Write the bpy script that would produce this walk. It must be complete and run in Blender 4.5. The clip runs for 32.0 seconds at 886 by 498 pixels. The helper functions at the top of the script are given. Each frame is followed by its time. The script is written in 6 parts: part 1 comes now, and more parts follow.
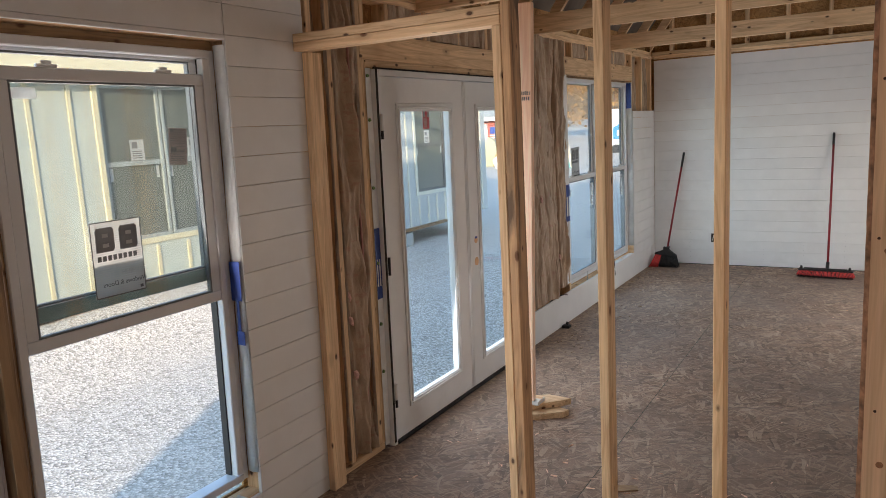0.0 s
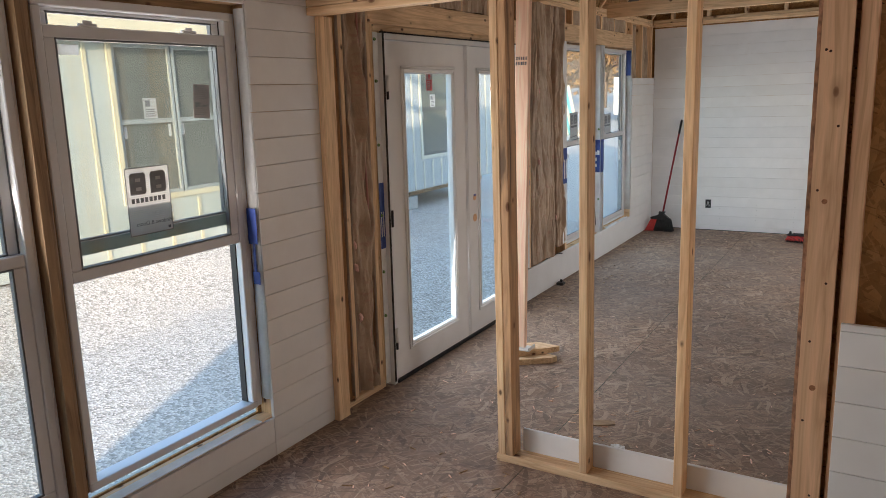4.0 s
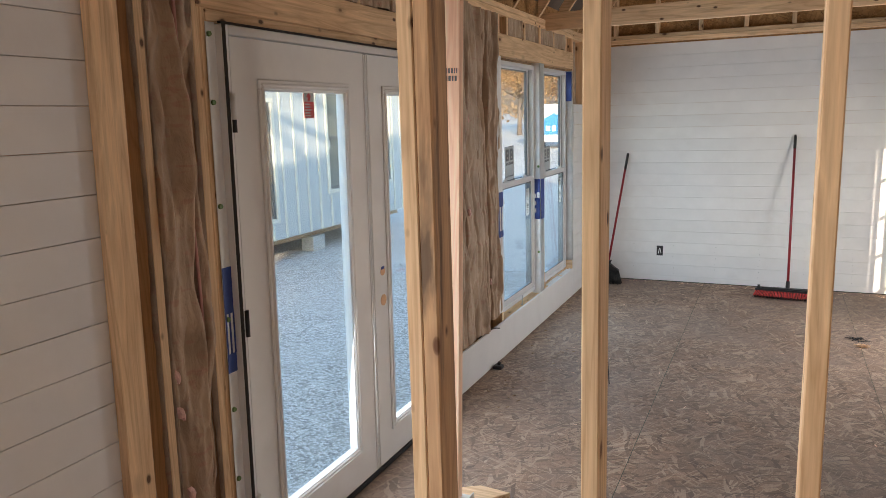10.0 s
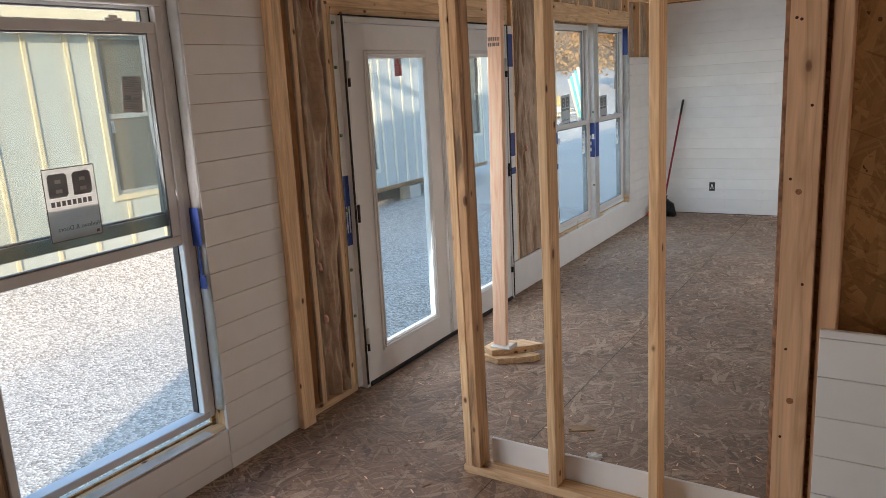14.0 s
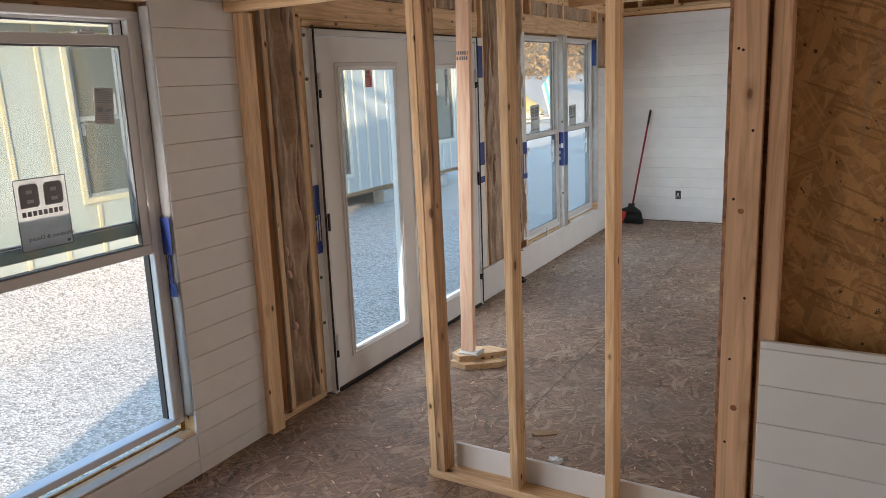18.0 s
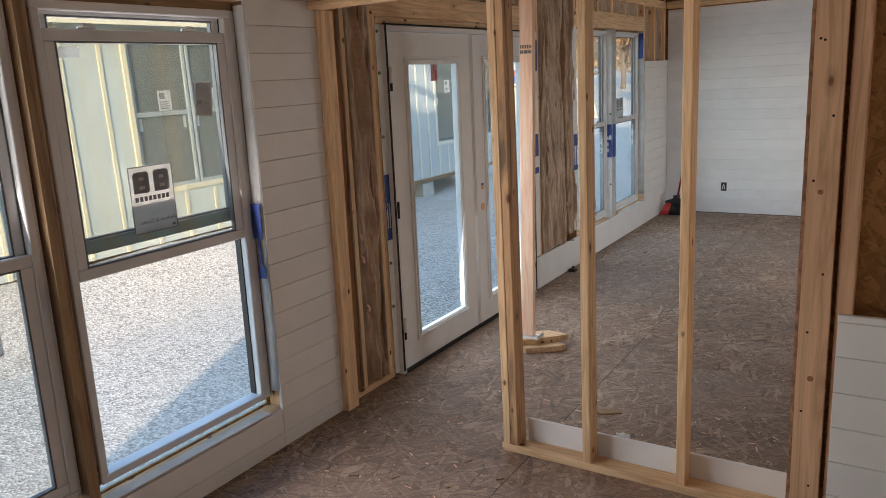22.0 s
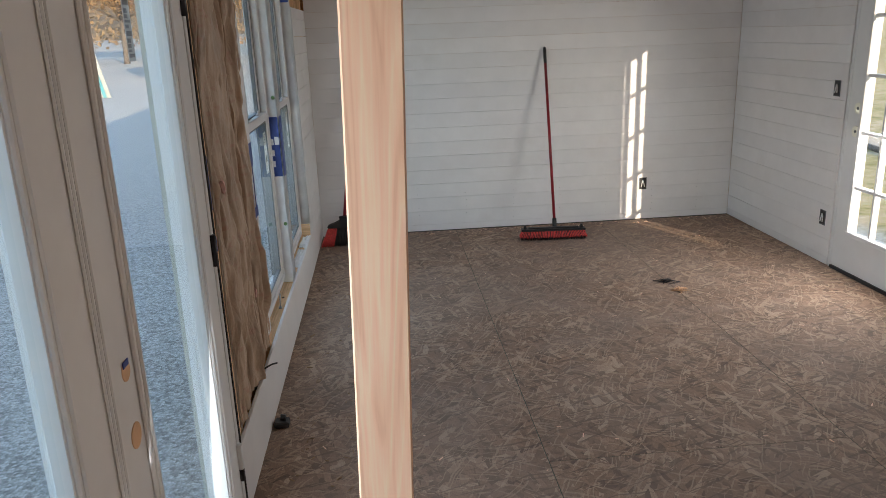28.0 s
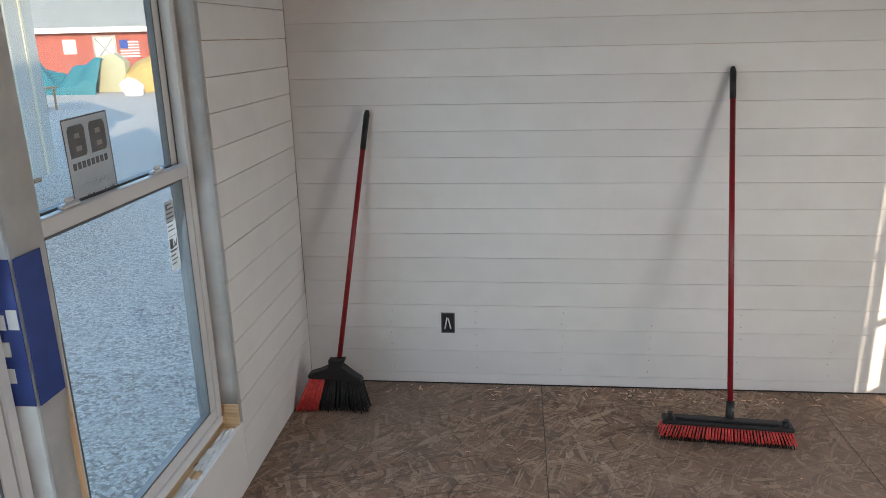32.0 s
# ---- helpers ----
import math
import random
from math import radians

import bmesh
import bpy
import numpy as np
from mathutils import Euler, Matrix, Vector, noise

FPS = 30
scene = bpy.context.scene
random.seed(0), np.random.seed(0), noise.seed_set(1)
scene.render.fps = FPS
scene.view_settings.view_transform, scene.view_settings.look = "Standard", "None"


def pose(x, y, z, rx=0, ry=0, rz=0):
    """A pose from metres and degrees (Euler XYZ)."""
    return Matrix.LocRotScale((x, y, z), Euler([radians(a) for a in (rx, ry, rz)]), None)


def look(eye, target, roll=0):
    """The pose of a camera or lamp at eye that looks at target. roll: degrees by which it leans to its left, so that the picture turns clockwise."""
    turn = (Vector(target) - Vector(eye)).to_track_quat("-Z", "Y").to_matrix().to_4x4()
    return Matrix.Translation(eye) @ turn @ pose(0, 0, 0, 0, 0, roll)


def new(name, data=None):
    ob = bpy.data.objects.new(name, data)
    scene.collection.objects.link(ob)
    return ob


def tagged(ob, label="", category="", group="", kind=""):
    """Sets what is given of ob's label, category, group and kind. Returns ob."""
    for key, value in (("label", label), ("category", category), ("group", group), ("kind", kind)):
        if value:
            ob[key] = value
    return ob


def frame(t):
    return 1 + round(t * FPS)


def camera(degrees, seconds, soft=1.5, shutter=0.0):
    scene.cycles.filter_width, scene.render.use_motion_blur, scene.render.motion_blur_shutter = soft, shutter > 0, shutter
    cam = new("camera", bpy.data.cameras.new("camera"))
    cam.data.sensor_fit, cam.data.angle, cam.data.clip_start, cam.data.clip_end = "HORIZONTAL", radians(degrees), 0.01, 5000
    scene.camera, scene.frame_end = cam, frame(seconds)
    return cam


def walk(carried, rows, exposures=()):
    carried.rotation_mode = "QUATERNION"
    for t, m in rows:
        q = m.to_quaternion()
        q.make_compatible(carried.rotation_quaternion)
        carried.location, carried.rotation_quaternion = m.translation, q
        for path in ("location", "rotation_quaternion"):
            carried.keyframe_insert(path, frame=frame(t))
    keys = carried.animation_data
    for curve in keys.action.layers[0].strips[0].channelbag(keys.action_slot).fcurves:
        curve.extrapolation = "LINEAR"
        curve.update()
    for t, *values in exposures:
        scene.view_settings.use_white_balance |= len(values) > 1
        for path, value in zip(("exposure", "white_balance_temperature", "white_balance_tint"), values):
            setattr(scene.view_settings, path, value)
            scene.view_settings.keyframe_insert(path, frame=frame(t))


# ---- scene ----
cam = camera(62.5, 32.0, soft=0.8)
PATH = [
    (0, (0.311, 0.236, 1.758), (-0.702, 1.932, 1.436), -3.1),
    (0.5, (0.273, 0.244, 1.753), (-0.707, 1.962, 1.444), -3.1),
    (1, (0.301, 0.248, 1.753), (-0.663, 1.973, 1.433), -2.9),
    (1.5, (0.389, 0.237, 1.744), (-0.613, 1.937, 1.408), -2.9),
    (2, (0.499, 0.173, 1.735), (-0.58, 1.822, 1.381), -3.2),
    (2.5, (0.582, 0.109, 1.725), (-0.552, 1.718, 1.36), -3.2),
    (3, (0.584, 0.058, 1.725), (-0.538, 1.672, 1.352), -3.0),
    (3.5, (0.504, -0.023, 1.73), (-0.561, 1.623, 1.334), -2.6),
    (5.5, (0.499, -0.013, 1.74), (-0.477, 1.682, 1.319), -1.5),
    (6, (0.541, 0.066, 1.739), (-0.468, 1.736, 1.295), -1.4),
    (6.5, (0.566, 0.163, 1.735), (-0.441, 1.83, 1.275), -1.5),
    (7, (0.477, 0.326, 1.736), (-0.451, 2.038, 1.273), -1.1),
    (7.5, (0.334, 0.498, 1.746), (-0.558, 2.231, 1.289), -1.0),
    (8, (0.225, 0.676, 1.742), (-0.73, 2.38, 1.305), -1.8),
    (8.5, (0.142, 0.974, 1.753), (-0.851, 2.656, 1.315), -2.5),
    (9, (0.06, 1.15, 1.756), (-0.881, 2.863, 1.321), -2.3),
    (9.5, (-0.146, 1.337, 1.763), (-1.006, 3.1, 1.366), -1.7),
    (10, (-0.229, 1.421, 1.751), (-1.052, 3.212, 1.4), -1.7),
    (10.5, (-0.227, 1.444, 1.775), (-1.024, 3.246, 1.42), -1.9),
    (11, (-0.137, 1.381, 1.765), (-0.979, 3.156, 1.383), -2.2),
    (11.5, (0.019, 1.232, 1.738), (-0.924, 2.951, 1.336), -2.6),
    (12, (0.131, 1.064, 1.75), (-0.842, 2.763, 1.337), -2.7),
    (12.5, (0.206, 0.855, 1.752), (-0.73, 2.567, 1.309), -2.7),
    (13, (0.272, 0.649, 1.737), (-0.676, 2.354, 1.287), -3.0),
    (13.5, (0.439, 0.49, 1.738), (-0.58, 2.15, 1.279), -3.3),
    (14, (0.592, 0.333, 1.723), (-0.463, 1.973, 1.276), -3.6),
    (14.5, (0.617, 0.206, 1.745), (-0.418, 1.856, 1.282), -3.3),
    (16.5, (0.565, 0.003, 1.762), (-0.439, 1.664, 1.271), -2.8),
    (17, (0.585, 0.093, 1.779), (-0.392, 1.774, 1.303), -2.6),
    (17.5, (0.627, 0.195, 1.782), (-0.346, 1.886, 1.329), -2.5),
    (18, (0.669, 0.282, 1.775), (-0.328, 1.961, 1.331), -2.8),
    (18.5, (0.678, 0.325, 1.775), (-0.319, 2.003, 1.329), -3.0),
    (19, (0.688, 0.333, 1.77), (-0.303, 2.014, 1.325), -3.4),
    (19.5, (0.676, 0.303, 1.772), (-0.304, 1.989, 1.32), -3.6),
    (20, (0.655, 0.234, 1.78), (-0.309, 1.926, 1.315), -3.6),
    (20.5, (0.637, 0.147, 1.78), (-0.33, 1.83, 1.287), -3.7),
    (21, (0.612, 0.044, 1.767), (-0.401, 1.697, 1.269), -3.8),
    (21.5, (0.587, -0.02, 1.767), (-0.475, 1.607, 1.285), -3.7),
    (22, (0.579, 0.015, 1.772), (-0.485, 1.65, 1.321), -3.3),
    (22.5, (0.592, 0.14, 1.777), (-0.457, 1.792, 1.358), -2.9),
    (23, (0.641, 0.293, 1.793), (-0.423, 1.93, 1.352), -2.9),
    (23.5, (0.63, 0.422, 1.767), (-0.438, 2.047, 1.295), -2.8),
    (24, (0.476, 0.568, 1.77), (-0.544, 2.22, 1.28), -2.5),
    (24.5, (0.267, 0.788, 1.792), (-0.729, 2.448, 1.286), -2.7),
    (26.5, (-0.819, 1.996, 1.719), (-1.43, 3.84, 1.236), -1.6),
    (27, (-1.140, 2.418, 1.632), (-1.456, 4.335, 1.157), -1.7),
    (27.5, (-1.385, 2.791, 1.617), (-1.423, 4.723, 1.096), -1.7),
    (28, (-1.433, 3.11, 1.656), (-1.289, 5.023, 1.085), -2.2),
    (28.5, (-1.281, 3.509, 1.642), (-1.015, 5.402, 1.047), -1.8),
    (29, (-1.225, 3.844, 1.615), (-0.898, 5.722, 1.004), -1.4),
    (29.5, (-1.182, 4.2, 1.641), (-0.947, 6.087, 1.011), -1.7),
    (30, (-1.099, 4.565, 1.635), (-1.02, 6.467, 1.015), -1.9),
    (30.5, (-1.055, 4.919, 1.634), (-1.106, 6.828, 1.03), -1.9),
    (31, (-1.109, 5.246, 1.667), (-1.281, 7.151, 1.076), -2.2),
    (31.5, (-1.127, 5.621, 1.649), (-1.36, 7.521, 1.065), -2.1),
    (32, (-0.975, 5.946, 1.659), (-1.178, 7.856, 1.096), -1.3),
]

walk(cam, [(t, look(eye, target, roll)) for t, eye, target, roll in PATH], [(0, 2.02), (3, 2.09), (6, 2.09), (9, 2.23), (10.5, 2.29), (13, 2.09), (17, 2.03), (18.5, 2.15), (20.5, 2.15), (22, 1.93), (24.5, 2.07), (27, 2.16), (28.4, 1.60), (30, 2.04), (32, 1.88)])

# ---------------------------------------------------------------- world and light
SUN_S, SUN_TAN = 0.462, 0.262
sun_dir = Vector((-SUN_S, 1.0, -SUN_TAN * math.hypot(1, SUN_S))).normalized()   # the way the light travels
world = bpy.data.worlds.new("sky")
scene.world = world
world.use_nodes = True
wn = world.node_tree.nodes
sky = wn.new("ShaderNodeTexSky")
sky.sky_type = "NISHITA"
sky.sun_disc = False
sky.sun_elevation = math.atan(SUN_TAN)
sky.sun_rotation = math.atan2(-sun_dir.x, -sun_dir.y)
sky.air_density, sky.dust_density, sky.ozone_density = 1.1, 0.4, 2.0
world.node_tree.links.new(sky.outputs[0], wn["Background"].inputs[0])
wn["Background"].inputs[1].default_value = 0.20
sun = new("sun", bpy.data.lights.new("sun", "SUN"))
sun.data.energy, sun.data.angle, sun.data.color = 2.1, radians(0.4), (1.0, 0.82, 0.61)
sun.matrix_world = look((20, -40, 12), Vector((20, -40, 12)) + sun_dir)


def sky_lamp(name, y, z, wide, high, x, power, facing, colour=(0.85, 0.92, 1.0), rise=-0.1):
    """Skylight that comes in through an opening; facing is +1 for the west side, -1 for the east side."""
    data = bpy.data.lights.new(name, "AREA")
    data.shape, data.size, data.size_y, data.energy, data.color = "RECTANGLE", wide, high, power, colour
    lamp = new(name, data)
    lamp.matrix_world = look((x, y, z), (x + facing, y, z + rise))
    return lamp


sky_lamp("window_light", 0.97, 1.2, 0.8, 1.75, -2.045, 4.5, 1, (1.0, 0.90, 0.84), 0.2)
sky_lamp("window_light", 1.97, 1.2, 0.8, 1.75, -2.045, 4.5, 1, (1.0, 0.90, 0.84), 0.2)
sky_lamp("door_light", 4.4, 1.08, 1.5, 1.7, -1.955, 5.8, 1, (0.92, 0.95, 0.97), -0.1)
sky_lamp("window_light", 6.87, 1.2, 0.72, 1.75, -2.045, 2.0, 1, (0.66, 0.84, 1.0), -0.3)
sky_lamp("window_light", 7.88, 1.2, 0.72, 1.75, -2.045, 2.0, 1, (0.66, 0.84, 1.0), -0.3)
sky_lamp("door_light", 7.2, 1.05, 0.5, 1.3, 1.55, 8.6, -1, (1.0, 0.95, 0.91), -0.5)

# ---------------------------------------------------------------- helpers
BOXFACES = ((0, 3, 2, 1), (4, 5, 6, 7), (0, 1, 5, 4), (1, 2, 6, 5), (2, 3, 7, 6), (3, 0, 4, 7))


def add_box(bm, x0, x1, y0, y1, z0, z1, bevel=0.0):
    v = [bm.verts.new(p) for p in ((x0, y0, z0), (x1, y0, z0), (x1, y1, z0), (x0, y1, z0),
                                   (x0, y0, z1), (x1, y0, z1), (x1, y1, z1), (x0, y1, z1))]
    faces = [bm.faces.new([v[i] for i in f]) for f in BOXFACES]
    if bevel:
        edges = list({e for f in faces for e in f.edges})
        bmesh.ops.bevel(bm, geom=edges, offset=bevel, segments=1, affect="EDGES", clamp_overlap=True)
    return v


def add_tube(bm, a, b, r0, r1=None, n=14, caps=True):
    a, b = Vector(a), Vector(b)
    r1 = r0 if r1 is None else r1
    q = (b - a).to_track_quat("Z", "Y")
    rings = []
    for p, r in ((a, r0), (b, r1)):
        rings.append([bm.verts.new(p + q @ Vector((r * math.cos(2 * math.pi * k / n), r * math.sin(2 * math.pi * k / n), 0))) for k in range(n)])
    for k in range(n):
        f = bm.faces.new((rings[0][k], rings[0][(k + 1) % n], rings[1][(k + 1) % n], rings[1][k]))
        f.smooth = True
    if caps:
        bm.faces.new(rings[0][::-1])
        bm.faces.new(rings[1])


def add_prism(bm, outline, axis, lo, hi):
    """An outline of (u, v) pairs drawn out along x, y or z."""
    def at(u, v, w):
        return {"x": (w, u, v), "y": (u, w, v), "z": (u, v, w)}[axis]
    a = [bm.verts.new(at(u, v, lo)) for u, v in outline]
    b = [bm.verts.new(at(u, v, hi)) for u, v in outline]
    n = len(outline)
    bm.faces.new(a[::-1]), bm.faces.new(b)
    for k in range(n):
        bm.faces.new((a[k], a[(k + 1) % n], b[(k + 1) % n], b[k]))


def add_ring(bm, x0, x1, y0, y1, z0, z1, w, bevel=0.004):
    """A rectangular frame in the y-z plane with members of width w."""
    add_box(bm, x0, x1, y0, y1, z0, z0 + w, bevel)
    add_box(bm, x0, x1, y0, y1, z1 - w, z1, bevel)
    add_box(bm, x0 + 0.0005, x1 - 0.0005, y0, y0 + w, z0 + w, z1 - w, bevel)
    add_box(bm, x0 + 0.0005, x1 - 0.0005, y1 - w, y1, z0 + w, z1 - w, bevel)


def part(name, bm, material, parent=None, label=""):
    """Links a bmesh as one mesh object under a thing or a part."""
    bmesh.ops.recalc_face_normals(bm, faces=bm.faces[:])
    data = bpy.data.meshes.new(name)
    bm.to_mesh(data)
    bm.free()
    data.materials.append(material)
    ob = new(name, data)
    if parent:
        ob.parent = parent
    if label:
        ob["label"] = label
    return ob


def boxed(name, material, parent, x0, x1, y0, y1, z0, z1, bevel=0.003, label=""):
    """A box part whose own origin lies at its middle, so that its grain runs with it."""
    bm = bmesh.new()
    cx, cy, cz = (x0 + x1) / 2, (y0 + y1) / 2, (z0 + z1) / 2
    add_box(bm, x0 - cx, x1 - cx, y0 - cy, y1 - cy, z0 - cz, z1 - cz, bevel)
    ob = part(name, bm, material, parent, label)
    ob.location = (cx, cy, cz)
    return ob


def empty(name, label="", category="", group="", kind="", at=(0, 0, 0)):
    ob = new(name)
    ob.location = at
    return tagged(ob, label, category, group, kind)


# ---------------------------------------------------------------- materials
def material(name):
    m = bpy.data.materials.new(name)
    m.use_nodes = True
    nt = m.node_tree
    return m, nt, nt.nodes["Principled BSDF"]


def node(nt, kind, **values):
    n = nt.nodes.new("ShaderNode" + kind)
    for k, v in values.items():
        n.inputs[k].default_value = v
    return n


def coords(nt, scale=(1, 1, 1), rand=True, turn=(0, 0, 0)):
    tc = nt.nodes.new("ShaderNodeTexCoord")
    mp = nt.nodes.new("ShaderNodeMapping")
    mp.inputs["Scale"].default_value = scale
    mp.inputs["Rotation"].default_value = turn
    nt.links.new(tc.outputs["Object"], mp.inputs["Vector"])
    if rand:
        info = nt.nodes.new("ShaderNodeObjectInfo")
        mul = nt.nodes.new("ShaderNodeMath")
        mul.operation = "MULTIPLY"
        mul.inputs[1].default_value = 37.0
        comb = nt.nodes.new("ShaderNodeCombineXYZ")
        nt.links.new(info.outputs["Random"], mul.inputs[0])
        for k in range(3):
            nt.links.new(mul.outputs[0], comb.inputs[k])
        nt.links.new(comb.outputs[0], mp.inputs["Location"])
    return mp.outputs[0]


def ramp(nt, source, stops):
    r = nt.nodes.new("ShaderNodeValToRGB")
    while len(r.color_ramp.elements) < len(stops):
        r.color_ramp.elements.new(0.5)
    for e, (p, c) in zip(r.color_ramp.elements, stops):
        e.position, e.color = p, (*c, 1)
    nt.links.new(source, r.inputs[0])
    return r.outputs[0]


def mix(nt, fac, a, b, how="MIX"):
    n = nt.nodes.new("ShaderNodeMix")
    n.data_type, n.blend_type = "RGBA", how
    for sock, v in ((n.inputs[0], fac), (n.inputs[6], a), (n.inputs[7], b)):
        if isinstance(v, (int, float)):
            sock.default_value = v
        elif isinstance(v, tuple):
            sock.default_value = (*v, 1)
        else:
            nt.links.new(v, sock)
    return n.outputs[2]


def noise_tex(nt, vec, scale, detail=4, rough=0.55, distort=0.0):
    n = node(nt, "TexNoise", Scale=scale, Detail=detail, Roughness=rough, Distortion=distort)
    nt.links.new(vec, n.inputs["Vector"])
    return n.outputs[0]


def bump(nt, bsdf, height, strength=0.3, distance=0.005):
    b = node(nt, "Bump", Strength=strength, Distance=distance)
    nt.links.new(height, b.inputs["Height"])
    nt.links.new(b.outputs[0], bsdf.inputs["Normal"])


def plain(name, colour, rough=0.5, metal=0.0, vary=0.12, scale=14.0, relief=0.1):
    m, nt, b = material(name)
    vec = coords(nt)
    f = noise_tex(nt, vec, scale, 5)
    lo = tuple(c * (1 - vary) for c in colour)
    hi = tuple(min(1, c * (1 + vary)) for c in colour)
    nt.links.new(ramp(nt, f, ((0.3, lo), (0.7, hi))), b.inputs["Base Color"])
    b.inputs["Roughness"].default_value, b.inputs["Metallic"].default_value = rough, metal
    bump(nt, b, noise_tex(nt, vec, scale * 12, 3), relief, 0.002)
    return m


def lumber(name, axis, light=(0.86, 0.61, 0.37), dark=(0.62, 0.375, 0.20), knots=True, streak=0.86, stain=False):
    """Sawn softwood with its grain along one axis of the board."""
    m, nt, b = material(name)
    s = [9.0, 9.0, 9.0]
    s["xyz".index(axis)] = 0.55
    vec = coords(nt, s)
    grain = noise_tex(nt, vec, 1.6, 3, 0.5, 1.2)
    w = node(nt, "Math")
    w.operation = "MULTIPLY"
    w.inputs[1].default_value = 9.0
    nt.links.new(grain, w.inputs[0])
    fr = node(nt, "Math")
    fr.operation = "PINGPONG"
    fr.inputs[1].default_value = 1.0
    nt.links.new(w.outputs[0], fr.inputs[0])
    base = ramp(nt, fr.outputs[0], ((0.0, tuple(0.35 * a + 0.65 * c for a, c in zip(light, dark))), (0.28, tuple(0.8 * a + 0.2 * c for a, c in zip(light, dark))), (0.6, light), (1.0, tuple(min(1, a * 1.12) for a in light))))
    vec2 = coords(nt)
    base = mix(nt, ramp(nt, noise_tex(nt, vec2, 1.3, 3), ((0.45, (0, 0, 0)), (0.75, (0.42, 0.42, 0.42)))), base, dark)
    if knots:
        ks = [7.0, 7.0, 7.0]
        ks["xyz".index(axis)] = 3.4
        v = node(nt, "TexVoronoi", Scale=1.0)
        nt.links.new(coords(nt, ks), v.inputs["Vector"])
        kn = ramp(nt, v.outputs["Distance"], ((0.045, (1, 1, 1)), (0.07, (0.75, 0.75, 0.75)), (0.085, (0.3, 0.3, 0.3)), (0.2, (0, 0, 0))))
        base = mix(nt, kn, base, (0.16, 0.062, 0.022))
        v2 = node(nt, "TexVoronoi", Scale=12.0)
        dots = [1.0, 1.0, 1.0]
        dots["xyz".index(axis)] = 0.55
        nt.links.new(coords(nt, dots), v2.inputs["Vector"])
        base = mix(nt, ramp(nt, v2.outputs["Distance"], ((0.07, (0.95, 0.95, 0.95)), (0.10, (0.4, 0.4, 0.4)), (0.14, (0, 0, 0)))), base, (0.10, 0.042, 0.02))
        streaks = [26.0, 26.0, 26.0]
        streaks["xyz".index(axis)] = 1.1
        base = mix(nt, ramp(nt, noise_tex(nt, coords(nt, streaks), 1.0, 4, 0.6), ((0.58, (0, 0, 0)), (0.76, (0.34, 0.34, 0.34)))), base, tuple(0.6 * c for c in dark))
    if stain:
        blot = [15.0, 15.0, 15.0]
        blot["xyz".index(axis)] = 1.5
        base = mix(nt, ramp(nt, noise_tex(nt, coords(nt, blot), 1.0, 5, 0.6, 0.5), ((0.5, (0, 0, 0)), (0.62, (0.85, 0.85, 0.85)))), base, (0.10, 0.062, 0.04))
    fs = [150.0, 150.0, 150.0]
    fs["xyz".index(axis)] = 6.0
    base = mix(nt, 1.0, base, ramp(nt, noise_tex(nt, coords(nt, fs), 1.0, 4, 0.65), ((0.3, (streak, streak * 0.96, streak * 0.92)), (0.65, (1.0, 1.0, 1.0)))), "MULTIPLY")
    info = nt.nodes.new("ShaderNodeObjectInfo")
    hs = node(nt, "HueSaturation")
    vr = node(nt, "MapRange")
    vr.inputs["To Min"].default_value, vr.inputs["To Max"].default_value = 0.82, 1.15
    nt.links.new(info.outputs["Random"], vr.inputs["Value"])
    nt.links.new(vr.outputs[0], hs.inputs["Value"])
    nt.links.new(base, hs.inputs["Color"])
    nt.links.new(hs.outputs[0], b.inputs["Base Color"])
    b.inputs["Roughness"].default_value = 0.72
    bump(nt, b, grain, 0.25, 0.004)
    return m


WOOD = {a: lumber("pine_" + a, a) for a in "xyz"}
PALE = {a: lumber("pale_pine_" + a, a, (0.95, 0.66, 0.49), (0.80, 0.48, 0.32), False, 0.92) for a in "xyz"}
STAINED = lumber("stained_pine_z", "z", (0.66, 0.41, 0.225), (0.42, 0.23, 0.115), True, 0.86, True)
BROWN = lumber("ruddy_pine_z", "z", (0.72, 0.46, 0.285), (0.50, 0.285, 0.155), True, 0.9)
# Dark pine: weathered timber, and framing whose shade is put into its colour.
OLD_SHADED = {a: lumber("weathered_shaded_pine_" + a, a, (0.34, 0.22, 0.12), (0.17, 0.10, 0.055)) for a in "xyz"}


